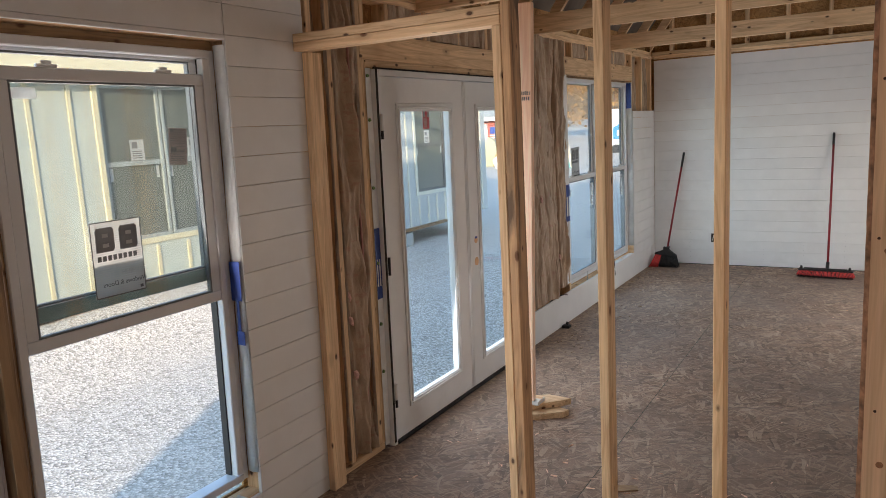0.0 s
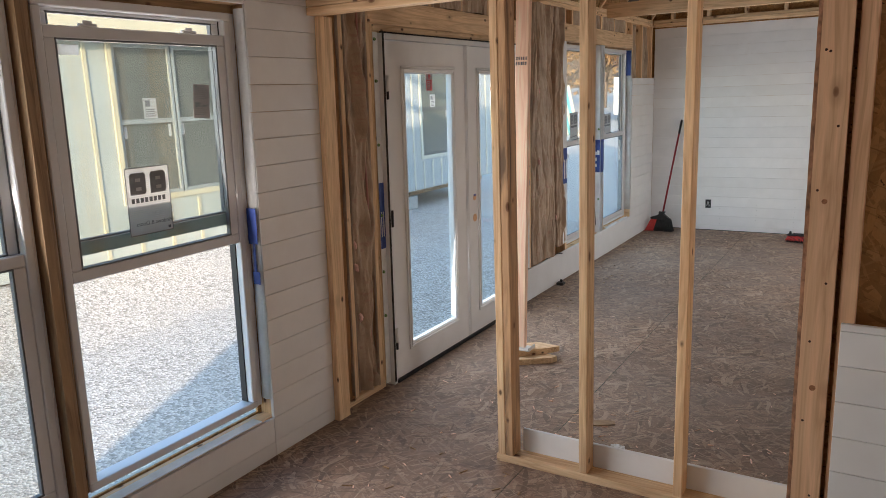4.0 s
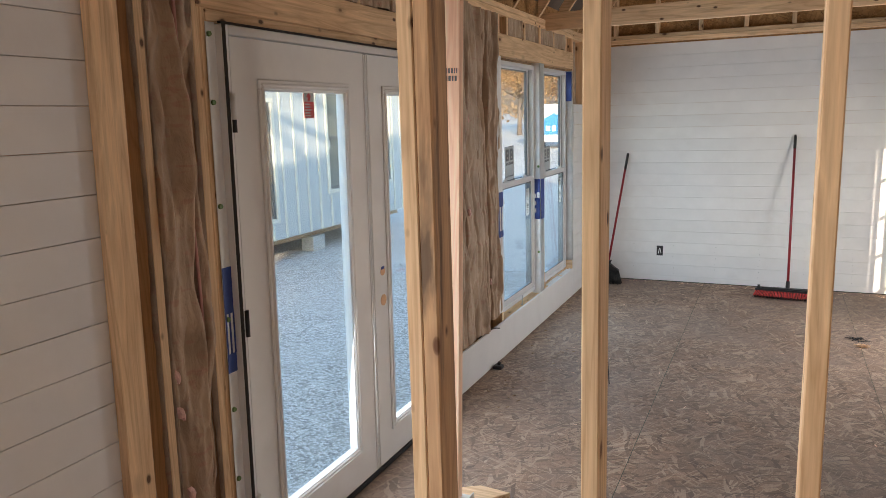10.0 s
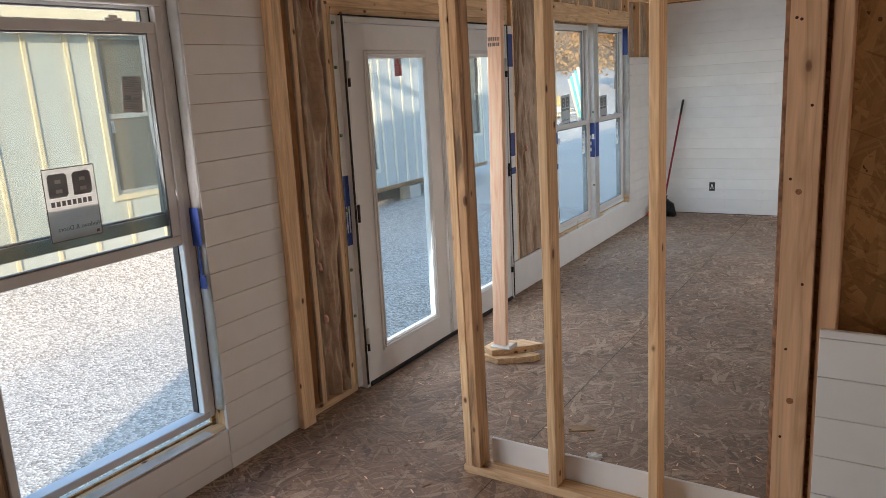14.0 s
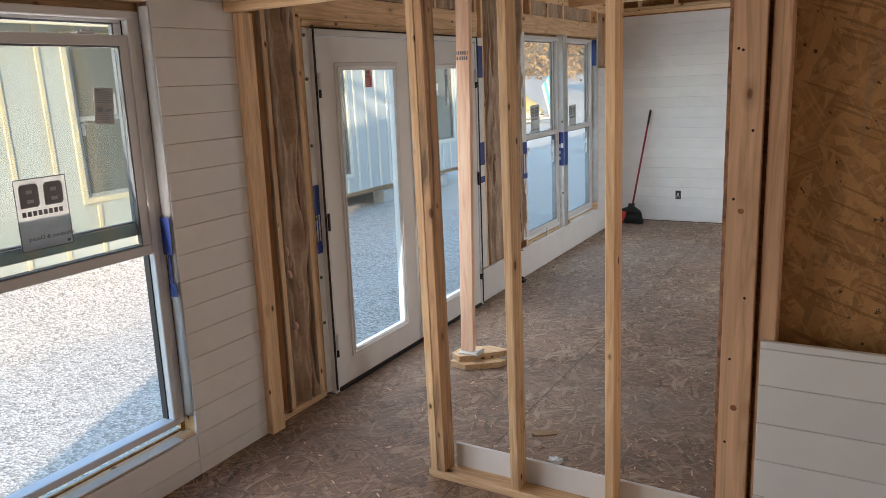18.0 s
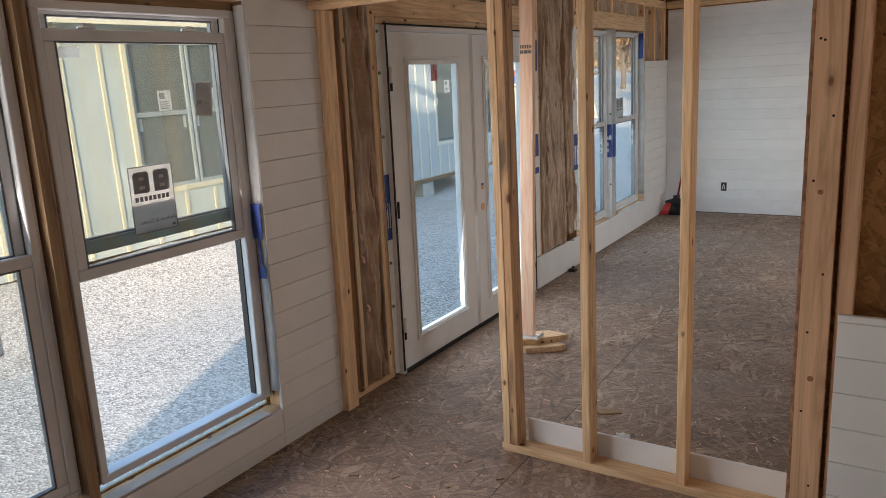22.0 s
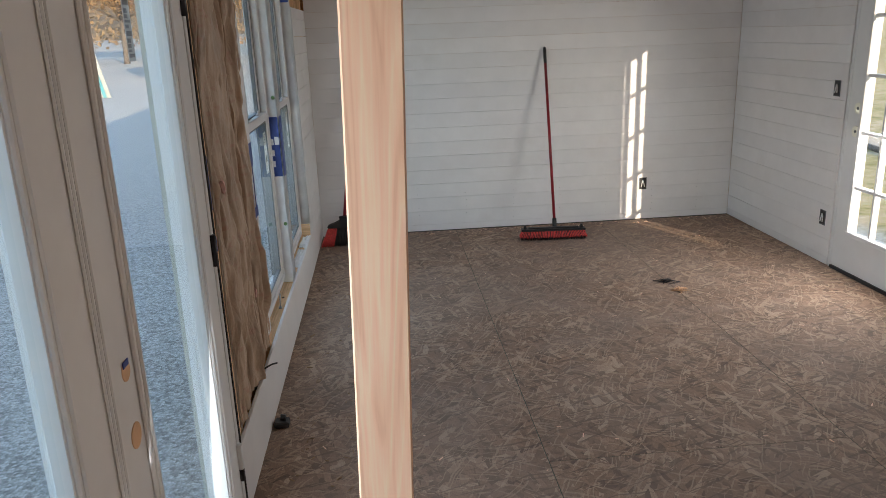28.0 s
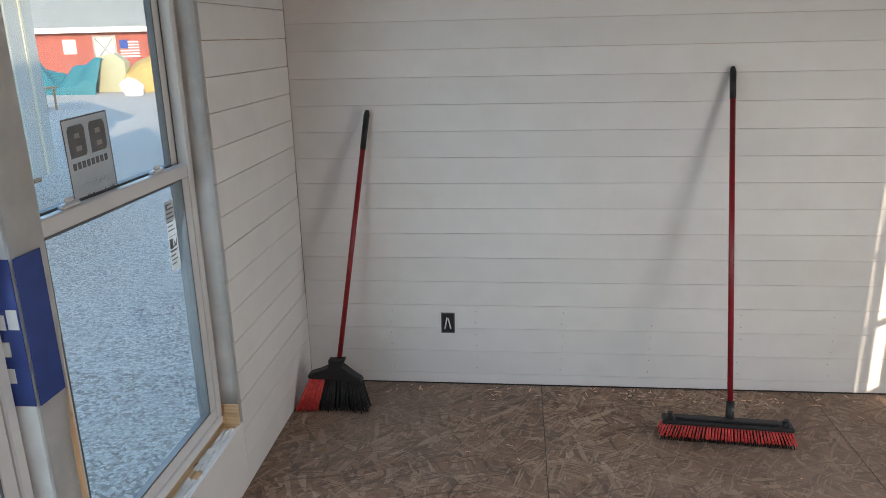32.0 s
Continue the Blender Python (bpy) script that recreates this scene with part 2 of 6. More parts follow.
def osb(name, tint_lo, tint_mid, tint_hi, dirt=0.5, dirt_colour=(0.10, 0.085, 0.075), scale=1.0, dust=0.0, upright=False):
    """Pressed strand board: three layers of long flakes at different angles, with dirt over them."""
    m, nt, b = material(name)
    cols, heights = [], []
    for k, (turn, sx, sy) in enumerate(((0.25, 52, 9.5), (1.5, 44, 8), (2.35, 60, 11), (0.85, 48, 9), (2.9, 54, 10), (0.5, 170, 11), (2.0, 150, 9), (1.2, 160, 12))):
        warp = coords(nt, (1, 1, 1), True, (math.pi / 2 if upright else 0, 0, turn))
        nz = node(nt, "TexNoise", Scale=3.2, Detail=2)
        nt.links.new(warp, nz.inputs["Vector"])
        add = node(nt, "VectorMath")
        add.operation = "MULTIPLY_ADD"
        add.inputs[1].default_value = (0.03, 0.03, 0) if upright else (0.14, 0.14, 0)
        nt.links.new(nz.outputs["Color"], add.inputs[0])
        nt.links.new(warp, add.inputs[2])
        mp = nt.nodes.new("ShaderNodeMapping")
        mp.inputs["Scale"].default_value = (sx * scale, sy * scale, 30 * scale)
        nt.links.new(add.outputs[0], mp.inputs["Vector"])
        v = node(nt, "TexVoronoi", Scale=1.0, Randomness=1.0)
        nt.links.new(mp.outputs[0], v.inputs["Vector"])
        cols.append(v.outputs["Color"])
        heights.append(v.outputs["Distance"])
    sep = [nt.nodes.new("ShaderNodeSeparateColor") for _ in cols]
    for s_, c in zip(sep, cols):
        nt.links.new(c, s_.inputs[0])
    stops = ((0.0, tint_lo), (0.25, tuple(0.8 * q for q in tint_mid)), (0.6, tint_mid), (0.8, tuple(1.18 * q for q in tint_mid)), (1.0, tint_hi))
    shades = [ramp(nt, s_.outputs[0], stops) for s_ in sep]
    col = shades[0]
    for s_, shade, cut in zip(sep[1:5], shades[1:5], (0.5, 0.62, 0.66, 0.7)):
        col = mix(nt, ramp(nt, s_.outputs[1], ((cut, (0, 0, 0)), (cut + 0.02, (1, 1, 1)))), col, shade)
    for s_, straw in zip(sep[5:], (tint_hi, tuple(0.9 * q for q in tint_hi), tuple(0.55 * q for q in tint_lo))):
        col = mix(nt, ramp(nt, s_.outputs[1], ((0.88, (0, 0, 0)), (0.90, (0.58, 0.58, 0.58)))), col, straw)
    fibre = noise_tex(nt, coords(nt, (260, 46, 60), True, (0, 0, 0.7)), 1.0, 4, 0.65)
    fibre2 = noise_tex(nt, coords(nt, (60, 240, 60), True, (0, 0, 0.4)), 1.0, 4, 0.65)
    col = mix(nt, 0.3 if upright else 1.0, col, ramp(nt, fibre, ((0.3, (0.66, 0.64, 0.62)), (0.7, (1.0, 1.0, 1.0)))), "MULTIPLY")
    col = mix(nt, 0.3 if upright else 0.8, col, ramp(nt, fibre2, ((0.3, (0.72, 0.70, 0.68)), (0.7, (1.0, 1.0, 1.0)))), "MULTIPLY")
    geo = nt.nodes.new("ShaderNodeNewGeometry")
    big = noise_tex(nt, geo.outputs["Position"], 0.9, 5, 0.6)
    fac = ramp(nt, big, ((0.38, (dirt * 0.12,) * 3), (0.62, (dirt,) * 3)))
    col = mix(nt, fac, col, dirt_colour)
    spots = noise_tex(nt, geo.outputs["Position"], 13.0, 4, 0.7)
    col = mix(nt, ramp(nt, spots, ((0.58, (0, 0, 0)), (0.75, (0.45, 0.45, 0.45)))), col, tuple(0.6 * c for c in dirt_colour))
    scuff = noise_tex(nt, geo.outputs["Position"], 4.5, 6, 0.72, 0.6)
    col = mix(nt, ramp(nt, scuff, ((0.47, (0, 0, 0)), (0.68, (dirt * 0.7,) * 3))), col, tuple(1.5 * c for c in dirt_colour))
    if upright:
        turned = coords(nt, (1, 1, 1), True, (math.pi / 2, 0, 0.6))
        chips = noise_tex(nt, turned, 46.0, 2, 0.5)
        col = mix(nt, ramp(nt, chips, ((0.70, (0, 0, 0)), (0.73, (0.9, 0.9, 0.9)))), col, (0.05, 0.026, 0.014))
        blue = noise_tex(nt, coords(nt, (7, 3, 1.6), True), 1.0, 3, 0.5, 0.4)
        col = mix(nt, ramp(nt, blue, ((0.66, (0, 0, 0)), (0.76, (0.5, 0.5, 0.5)))), col, (0.16, 0.145, 0.125))
    if dust:
        film = noise_tex(nt, geo.outputs["Position"], 0.55, 7, 0.68, 0.8)
        col = mix(nt, ramp(nt, film, ((0.42, (dust * 0.15,) * 3), (0.56, (dust * 0.7,) * 3), (0.72, (dust,) * 3))), col, (0.40, 0.325, 0.27))
        grit = noise_tex(nt, geo.outputs["Position"], 85.0, 3, 0.7)
        col = mix(nt, ramp(nt, grit, ((0.62, (0, 0, 0)), (0.70, (0.55, 0.55, 0.55)))), col, (0.12, 0.085, 0.065))
    nt.links.new(col, b.inputs["Base Color"])
    b.inputs["Roughness"].default_value = 0.8
    bump(nt, b, heights[0], 0.2, 0.003)
    return m


OSB_FLOOR = osb("strand_board_floor", (0.16, 0.092, 0.058), (0.39, 0.24, 0.157), (0.70, 0.51, 0.36), 0.46, (0.13, 0.093, 0.076), 0.9, 0.31)
OSB_WALL = osb("strand_board_wall", (0.41, 0.205, 0.07), (0.50, 0.265, 0.098), (0.60, 0.345, 0.14), 0.12, (0.20, 0.105, 0.045), 0.9, 0.0, True)


def painted(name, colour=(0.80, 0.80, 0.79), rough=0.45):
    """White factory-primed board: faint streaks, scuffs and dust."""
    m, nt, b = material(name)
    vec = coords(nt, (1, 1, 1))
    geo = nt.nodes.new("ShaderNodeNewGeometry")
    streak = noise_tex(nt, vec, 6, 5)
    col = ramp(nt, streak, ((0.3, tuple(c * 0.94 for c in colour)), (0.7, colour)))
    smear = noise_tex(nt, geo.outputs["Position"], 2.2, 6, 0.65)
    col = mix(nt, ramp(nt, smear, ((0.55, (0, 0, 0)), (0.8, (0.22, 0.22, 0.22)))), col, (0.52, 0.47, 0.42))
    info = nt.nodes.new("ShaderNodeObjectInfo")
    vr = node(nt, "MapRange")
    vr.inputs["To Min"].default_value, vr.inputs["To Max"].default_value = 0.955, 1.02
    nt.links.new(info.outputs["Random"], vr.inputs["Value"])
    hs = node(nt, "HueSaturation")
    nt.links.new(vr.outputs[0], hs.inputs["Value"])
    nt.links.new(col, hs.inputs["Color"])
    nt.links.new(hs.outputs[0], b.inputs["Base Color"])
    b.inputs["Roughness"].default_value = rough
    bump(nt, b, noise_tex(nt, vec, 60, 4), 0.08, 0.002)
    return m


LAP = painted("primed_shiplap", (0.805, 0.79, 0.785))
DOORWHITE = painted("door_paint", (0.79, 0.79, 0.79), 0.62)
VINYL = plain("white_vinyl", (0.68, 0.68, 0.69), 0.35, 0, 0.03, 6, 0.03)
BLACK = plain("black_plastic", (0.018, 0.018, 0.02), 0.45)
GREYPLASTIC = plain("grey_box_plastic", (0.12, 0.13, 0.14), 0.5)
GAP_DARK = plain("dark_gap_colour", (0.022, 0.018, 0.016), 0.95, 0, 0.1, 14, 0.0)
STEEL = plain("dark_steel", (0.05, 0.05, 0.055), 0.4, 0.8)
ZINC = plain("zinc_steel", (0.5, 0.5, 0.5), 0.35, 1.0)
WRAP = plain("house_wrap", (0.80, 0.80, 0.80), 0.6, 0, 0.1, 9, 0.4)
BLUE = plain("blue_print", (0.022, 0.055, 0.26), 0.5, 0, 0.15, 20)


def thin(m, share=0.6):
    """Lets light through a thin sheet."""
    nt = m.node_tree
    b = nt.nodes["Principled BSDF"]
    tl = nt.nodes.new("ShaderNodeBsdfTranslucent")
    nt.links.new(b.inputs["Base Color"].links[0].from_socket, tl.inputs[0])
    mx = nt.nodes.new("ShaderNodeMixShader")
    mx.inputs[0].default_value = share
    nt.links.new(b.outputs[0], mx.inputs[1])
    nt.links.new(tl.outputs[0], mx.inputs[2])
    nt.links.new(mx.outputs[0], nt.nodes["Material Output"].inputs["Surface"])
    return m


PAPER = thin(plain("paper_label", (0.72, 0.71, 0.69), 0.6, 0, 0.04))
BACKPRINT = plain("label_back", (0.36, 0.29, 0.27), 0.7)
INK = plain("grey_ink", (0.15, 0.15, 0.155), 0.6)
EMBLEM = thin(plain("emblem_ink", (0.36, 0.36, 0.37), 0.6))
PALEINK = thin(plain("light_grey_ink", (0.70, 0.70, 0.70), 0.6))
SEAM = plain("green_panel_edge", (0.055, 0.07, 0.048), 0.8)
RED = plain("red_print", (0.62, 0.05, 0.05), 0.5)
PINKCABLE = plain("dusty_pink_jacket", (0.42, 0.20, 0.17), 0.5)
REDMETAL = plain("red_handle", (0.25, 0.013, 0.02), 0.3, 0, 0.2, 30)
BRISTLE_RED = plain("red_bristle", (0.66, 0.07, 0.065), 0.55, 0, 0.25, 60)
BRISTLE_BLACK = plain("black_bristle", (0.02, 0.02, 0.02), 0.6, 0, 0.4, 60)
GREEN = plain("green_cap", (0.11, 0.20, 0.06), 0.5)
BRASS = plain("raw_bore_wood", (0.72, 0.45, 0.26), 0.7)
DARKMETAL = plain("roof_underside", (0.16, 0.125, 0.10), 0.8, 0.0, 0.3, 3)


def glass(name, tint=(0.925, 0.952, 0.925)):
    """Clear pane: mostly seen through, with a sheen that grows towards grazing angles."""
    m, nt, b = material(name)
    out = nt.nodes["Material Output"]
    tr = nt.nodes.new("ShaderNodeBsdfTransparent")
    tr.inputs[0].default_value = (*tint, 1)
    gl = nt.nodes.new("ShaderNodeBsdfGlossy")
    gl.inputs["Roughness"].default_value = 0.02
    lw = nt.nodes.new("ShaderNodeLayerWeight")
    p5 = node(nt, "Math")
    p5.operation = "POWER"
    p5.inputs[1].default_value = 5.0
    ma = node(nt, "Math")
    ma.operation = "MULTIPLY_ADD"
    ma.inputs[1].default_value, ma.inputs[2].default_value = 0.5, 0.06
    nt.links.new(lw.outputs["Facing"], p5.inputs[0])
    nt.links.new(p5.outputs[0], ma.inputs[0])
    mx = nt.nodes.new("ShaderNodeMixShader")
    nt.links.new(ma.outputs[0], mx.inputs[0])
    nt.links.new(tr.outputs[0], mx.inputs[1])
    nt.links.new(gl.outputs[0], mx.inputs[2])
    nt.links.new(mx.outputs[0], out.inputs["Surface"])
    return m


def translucent(name, colour):
    """Thin milky plastic that lets daylight through."""
    m, nt, b = material(name)
    tl = nt.nodes.new("ShaderNodeBsdfTranslucent")
    tl.inputs[0].default_value = (*colour, 1)
    mx = nt.nodes.new("ShaderNodeMixShader")
    mx.inputs[0].default_value = 0.7
    b.inputs["Base Color"].default_value = (*colour, 1)
    b.inputs["Roughness"].default_value = 0.4
    nt.links.new(b.outputs[0], mx.inputs[1])
    nt.links.new(tl.outputs[0], mx.inputs[2])
    nt.links.new(mx.outputs[0], nt.nodes["Material Output"].inputs[0])
    return m


CAP = translucent("milky_plastic", (0.86, 0.84, 0.76))
GLASS = glass("clear_glass", (0.925, 0.938, 0.928))
GLASS_DOOR = glass("door_glass", (0.955, 0.975, 0.975))
GLASS_FAR = plain("dark_window_glass", (0.12, 0.13, 0.115), 0.16, 0, 0.05, 0.5, 0.0)


def kraft():
    """Brown paper facing with a faint row of rosy print and darker upright streaks."""
    m, nt, b = material("kraft_faced_batt")
    vec = coords(nt, (1, 1, 1), False)
    col = ramp(nt, noise_tex(nt, vec, 5, 6, 0.6), ((0.25, (0.33, 0.235, 0.16)), (0.55, (0.50, 0.365, 0.255)), (0.8, (0.60, 0.465, 0.345))))
    blot = ramp(nt, noise_tex(nt, coords(nt, (1, 9, 16), False), 2.4, 2), ((0.58, (0, 0, 0)), (0.66, (0.34, 0.34, 0.34))))
    col = mix(nt, blot, col, (0.44, 0.19, 0.155))
    dark_streaks = ramp(nt, noise_tex(nt, coords(nt, (1, 7, 1.1), False), 2.0, 6, 0.62, 0.6), ((0.54, (0, 0, 0)), (0.74, (0.5, 0.5, 0.5))))
    col = mix(nt, dark_streaks, col, (0.13, 0.088, 0.062))
    nt.links.new(col, b.inputs["Base Color"])
    b.inputs["Roughness"].default_value = 0.5
    bump(nt, b, noise_tex(nt, coords(nt, (1, 1, 0.45), False), 22, 6, 0.62, 1.6), 0.7, 0.01)
    return m


KRAFT = kraft()
PINKWOOL = plain("pink_glass_wool", (0.74, 0.47, 0.42), 0.9, 0, 0.15, 40, 0.5)


def ground_material():
    """Crushed stone round the cabins, running into rough grass to the east."""
    m, nt, b = material("crushed_stone_ground")
    geo = nt.nodes.new("ShaderNodeNewGeometry")
    pos = geo.outputs["Position"]
    v = node(nt, "TexVoronoi", Scale=46.0)
    nt.links.new(pos, v.inputs["Vector"])
    sep = nt.nodes.new("ShaderNodeSeparateColor")
    nt.links.new(v.outputs["Color"], sep.inputs[0])
    stone = ramp(nt, sep.outputs[0], ((0.0, (0.27, 0.24, 0.205)), (0.45, (0.545, 0.49, 0.43)), (1.0, (0.75, 0.68, 0.60))))
    edge = ramp(nt, v.outputs["Distance"], ((0.3, (0, 0, 0)), (0.8, (0.5, 0.5, 0.5))))
    stone = mix(nt, edge, stone, (0.23, 0.20, 0.165))
    fine = noise_tex(nt, pos, 0.7, 6, 0.65)
    stone = mix(nt, ramp(nt, fine, ((0.45, (0, 0, 0)), (0.75, (0.55, 0.55, 0.55)))), stone, (0.55, 0.49, 0.425))
    g1 = noise_tex(nt, pos, 2.4, 9, 0.78)
    grass = ramp(nt, g1, ((0.36, (0.24, 0.20, 0.055)), (0.46, (0.48, 0.36, 0.15)), (0.54, (0.60, 0.42, 0.24)), (0.66, (0.70, 0.52, 0.34))))
    sx = nt.nodes.new("ShaderNodeSeparateXYZ")
    nt.links.new(pos, sx.inputs[0])
    edge_n = node(nt, "Math")
    edge_n.operation = "MULTIPLY_ADD"
    edge_n.inputs[1].default_value = 3.0
    nt.links.new(noise_tex(nt, pos, 0.5, 4), edge_n.inputs[0])
    nt.links.new(sx.outputs[0], edge_n.inputs[2])
    east = node(nt, "MapRange")
    for k, val in (("From Min", 4.6), ("From Max", 5.6)):
        east.inputs[k].default_value = val
    nt.links.new(edge_n.outputs[0], east.inputs["Value"])
    nt.links.new(mix(nt, east.outputs[0], stone, grass), b.inputs["Base Color"])
    b.inputs["Roughness"].default_value = 0.95
    b.inputs["Specular IOR Level"].default_value = 0.1
    bump(nt, b, v.outputs["Distance"], 0.4, 0.014)
    return m


GROUND = ground_material()
SIDING = plain("white_panel_siding", (0.46, 0.48, 0.435), 0.55, 0, 0.04, 2, 0.0)
BATTEN = plain("cream_batten", (0.60, 0.53, 0.37), 0.55, 0, 0.05, 4, 0.0)
SIDING_BLUE = plain("pale_grey_siding", (0.35, 0.365, 0.365), 0.55, 0, 0.05, 2, 0.0)
BATTEN_GREY = plain("off_white_batten", (0.50, 0.485, 0.41), 0.55, 0, 0.05, 4, 0.0)
TRIM = plain("white_trim", (0.74, 0.74, 0.72), 0.5, 0, 0.05, 4)
ROOFMETAL = plain("grey_metal_roof", (0.36, 0.36, 0.33), 0.45, 0.5, 0.1, 2)
BARNRED = plain("barn_red_siding", (0.32, 0.085, 0.065), 0.6, 0, 0.12, 3)
BLOCK = plain("concrete_block", (0.34, 0.33, 0.31), 0.9, 0, 0.15, 8, 0.5)
LEAF = plain("autumn_leaf", (0.30, 0.165, 0.06), 0.7, 0, 0.3, 5)
BARK = plain("grey_bark", (0.16, 0.12, 0.09), 0.9, 0, 0.3, 6, 0.6)
TEALTARP = plain("teal_tarp", (0.03, 0.14, 0.17), 0.45, 0, 0.2, 4, 0.4)
YELLOW = plain("mustard_tarp", (0.42, 0.29, 0.10), 0.5, 0, 0.2, 4, 0.4)
PALEBOARD = plain("pale_board", (0.46, 0.42, 0.35), 0.7, 0, 0.2, 5)
TEALBOARD = plain("teal_foil", (0.09, 0.36, 0.40), 0.4)
TEALSTRIP = plain("teal_glazing_tint", (0.22, 0.36, 0.355), 0.35, 0, 0.1, 9, 0.0)
BLUEPAINT = plain("sign_blue", (0.03, 0.20, 0.42), 0.5)

# ---------------------------------------------------------------- the plan
WX, EX, NY, SY = -2.0, 1.578, 9.215, -0.82      # inner faces of the west, east, north and south walls
STUD_IN, STUD_OUT = WX - 0.018, WX - 0.107
PLATE = 2.45                                    # underside of the top plates
GROUND_Z = -0.62
PITCH_W, PITCH_N = 0.1242, 0.1185               # shiplap course heights
LAP_T = 0.018


def courses(z0, z1, pitch, first=0.0):
    """Course limits between two heights for boards laid from the first height up."""
    k = math.floor((z0 - first) / pitch)
    while first + k * pitch < z1 - 1e-4:
        lo, hi = max(z0, first + k * pitch), min(z1, first + (k + 1) * pitch)
        if hi - lo > 0.012:
            yield lo, hi
        k += 1


def lap_run(parent, plane, face, inward, a, b, z0, z1, pitch, first=0.0, gap=0.0009, edge=0.0014):
    """Shiplap courses on a wall; plane 'x' or 'y', face: the finished face, inward: +1 or -1 along that axis."""
    for lo, hi in courses(z0, z1, pitch, first):
        j = random.uniform(-0.0007, 0.0007)
        f0, f1 = sorted((face + j, face - inward * LAP_T))
        if plane == "x":
            boxed("shiplap_board", LAP, parent, f0, f1, a, b, lo + gap, hi - gap, edge)
        else:
            boxed("shiplap_board", LAP, parent, a, b, f0, f1, lo + gap, hi - gap, edge)


# ---------------------------------------------------------------- ground, floor, ceiling and roof
bm = bmesh.new()
bmesh.ops.create_grid(bm, x_segments=80, y_segments=80, size=150)
for v in bm.verts:
    r = math.hypot(v.co.x, v.co.y - 6)
    far = max(0.0, v.co.y - 24) * 0.03
    v.co.z = GROUND_Z + far + (0.05 * noise.noise(v.co * 0.11) if r > 14 else 0)
    if v.co.x > 6:
        v.co.z += 0.035 * (v.co.x - 6)
tagged(part("ground", bm, GROUND), "pale crushed stone ground round the cabins, grassy to the east", "ground", kind="structure")

floor = tagged(boxed("floor", OLD_SHADED["y"], None, WX - 0.12, EX + 0.12, SY - 0.12, NY + 0.12, -0.24, -0.019, 0), "dusty strand board subfloor on joists, littered with chips", "floor", kind="structure")


def floor_panels():
    for x0, x1, start, gap in ((WX - 0.06, -0.853, 1.97, 0.0019), (-0.853, 0.396, 3.175, 0.0009), (0.396, EX + 0.02, 1.97, 0.0019)):
        y = start - 2.44 * 2
        while y < NY + 0.05:
            lo, hi = max(y, SY - 0.05), min(y + 2.44, NY + 0.02)
            if hi > lo + 0.05:
                ob = boxed("floor_panel", OSB_FLOOR, None, x0 + 0.001, x1 - gap, lo + 0.0011, hi - 0.0011, -0.018, 0.0, 0.0015)
                ob.parent = floor
                ob.matrix_parent_inverse = floor.matrix_basis.inverted()
                edge = boxed("panel_edge", SEAM, None, x0 + 0.01, x1 - 0.01, hi - 0.001, hi + 0.001, -0.016, -0.0012, 0)
                edge.parent = floor
                edge.matrix_parent_inverse = floor.matrix_basis.inverted()
            y += 2.44
        edge = boxed("panel_edge", SEAM, None, x1 - gap, x1 + 0.0009, SY, NY, -0.016, -0.0008, 0)
        edge.parent = floor
        edge.matrix_parent_inverse = floor.matrix_basis.inverted()


floor_panels()

ceiling = empty("ceiling", "open ceiling of pine tie beams under a dark metal roof", "ceiling", kind="structure")
RIDGE_X, RIDGE_Z = (WX + EX) / 2, 5.2
bm = bmesh.new()
for sgn in (-1, 1):
    ex = RIDGE_X + sgn * (EX - RIDGE_X + 0.16)
    lowz = PLATE + 0.20
    top = [(RIDGE_X, RIDGE_Z), (ex, lowz), (ex, lowz + 0.03), (RIDGE_X, RIDGE_Z + 0.03)]
    add_prism(bm, top, "y", SY - 0.14, NY + 0.16)
part("roof_sheet", bm, DARKMETAL, ceiling, "dark ribbed metal roof sheet")
for y in np.arange(SY + 0.1, NY, 0.61):
    for sgn in (-1, 1):
        bm = bmesh.new()
        ex = RIDGE_X + sgn * (EX - RIDGE_X)
        rise = RIDGE_Z - PLATE - 0.14
        add_prism(bm, [(RIDGE_X, RIDGE_Z - 0.02), (ex, PLATE + 0.21), (ex, PLATE + 0.07), (RIDGE_X, RIDGE_Z - 0.18)], "y", y, y + 0.038)
        part("rafter", bm, WOOD["x"], ceiling)
for y in (0.2, 2.1, 3.98, 5.58, 7.46):
    boxed("tie_beam", WOOD["x"], ceiling, WX - 0.1, EX + 0.1, y, y + 0.038, PLATE - 0.01, PLATE + 0.13, 0.003)
# ---------------------------------------------------------------- west wall
wall_west = empty("wall_west", "part-finished wall, white shiplap over pine studs and kraft-faced insulation", "wall", kind="structure")
OPEN_W = [(0.49, 1.432, 0.215, 2.165), (1.486, 2.455, 0.215, 2.165), (3.40, 5.39, -0.02, 2.12), (6.365, 8.30, 0.262, 2.172)]


def shell(parent, material_, x0, x1, y0, y1, z0, z1, openings, name="sheathing"):
    """A flat skin along y with openings through it."""
    bm = bmesh.new()
    ys = sorted({y0, y1, *(o[0] for o in openings), *(o[1] for o in openings)})
    for a, b in zip(ys, ys[1:]):
        cuts = sorted((o[2], o[3]) for o in openings if o[0] <= a + 1e-6 and o[1] >= b - 1e-6)
        z = z0
        for lo, hi in cuts:
            if lo > z + 1e-4:
                add_box(bm, x0, x1, a, b, z, lo)
            z = max(z, hi)
        if z1 > z + 1e-4:
            add_box(bm, x0, x1, a, b, z, z1)
    return part(name, bm, material_, parent)


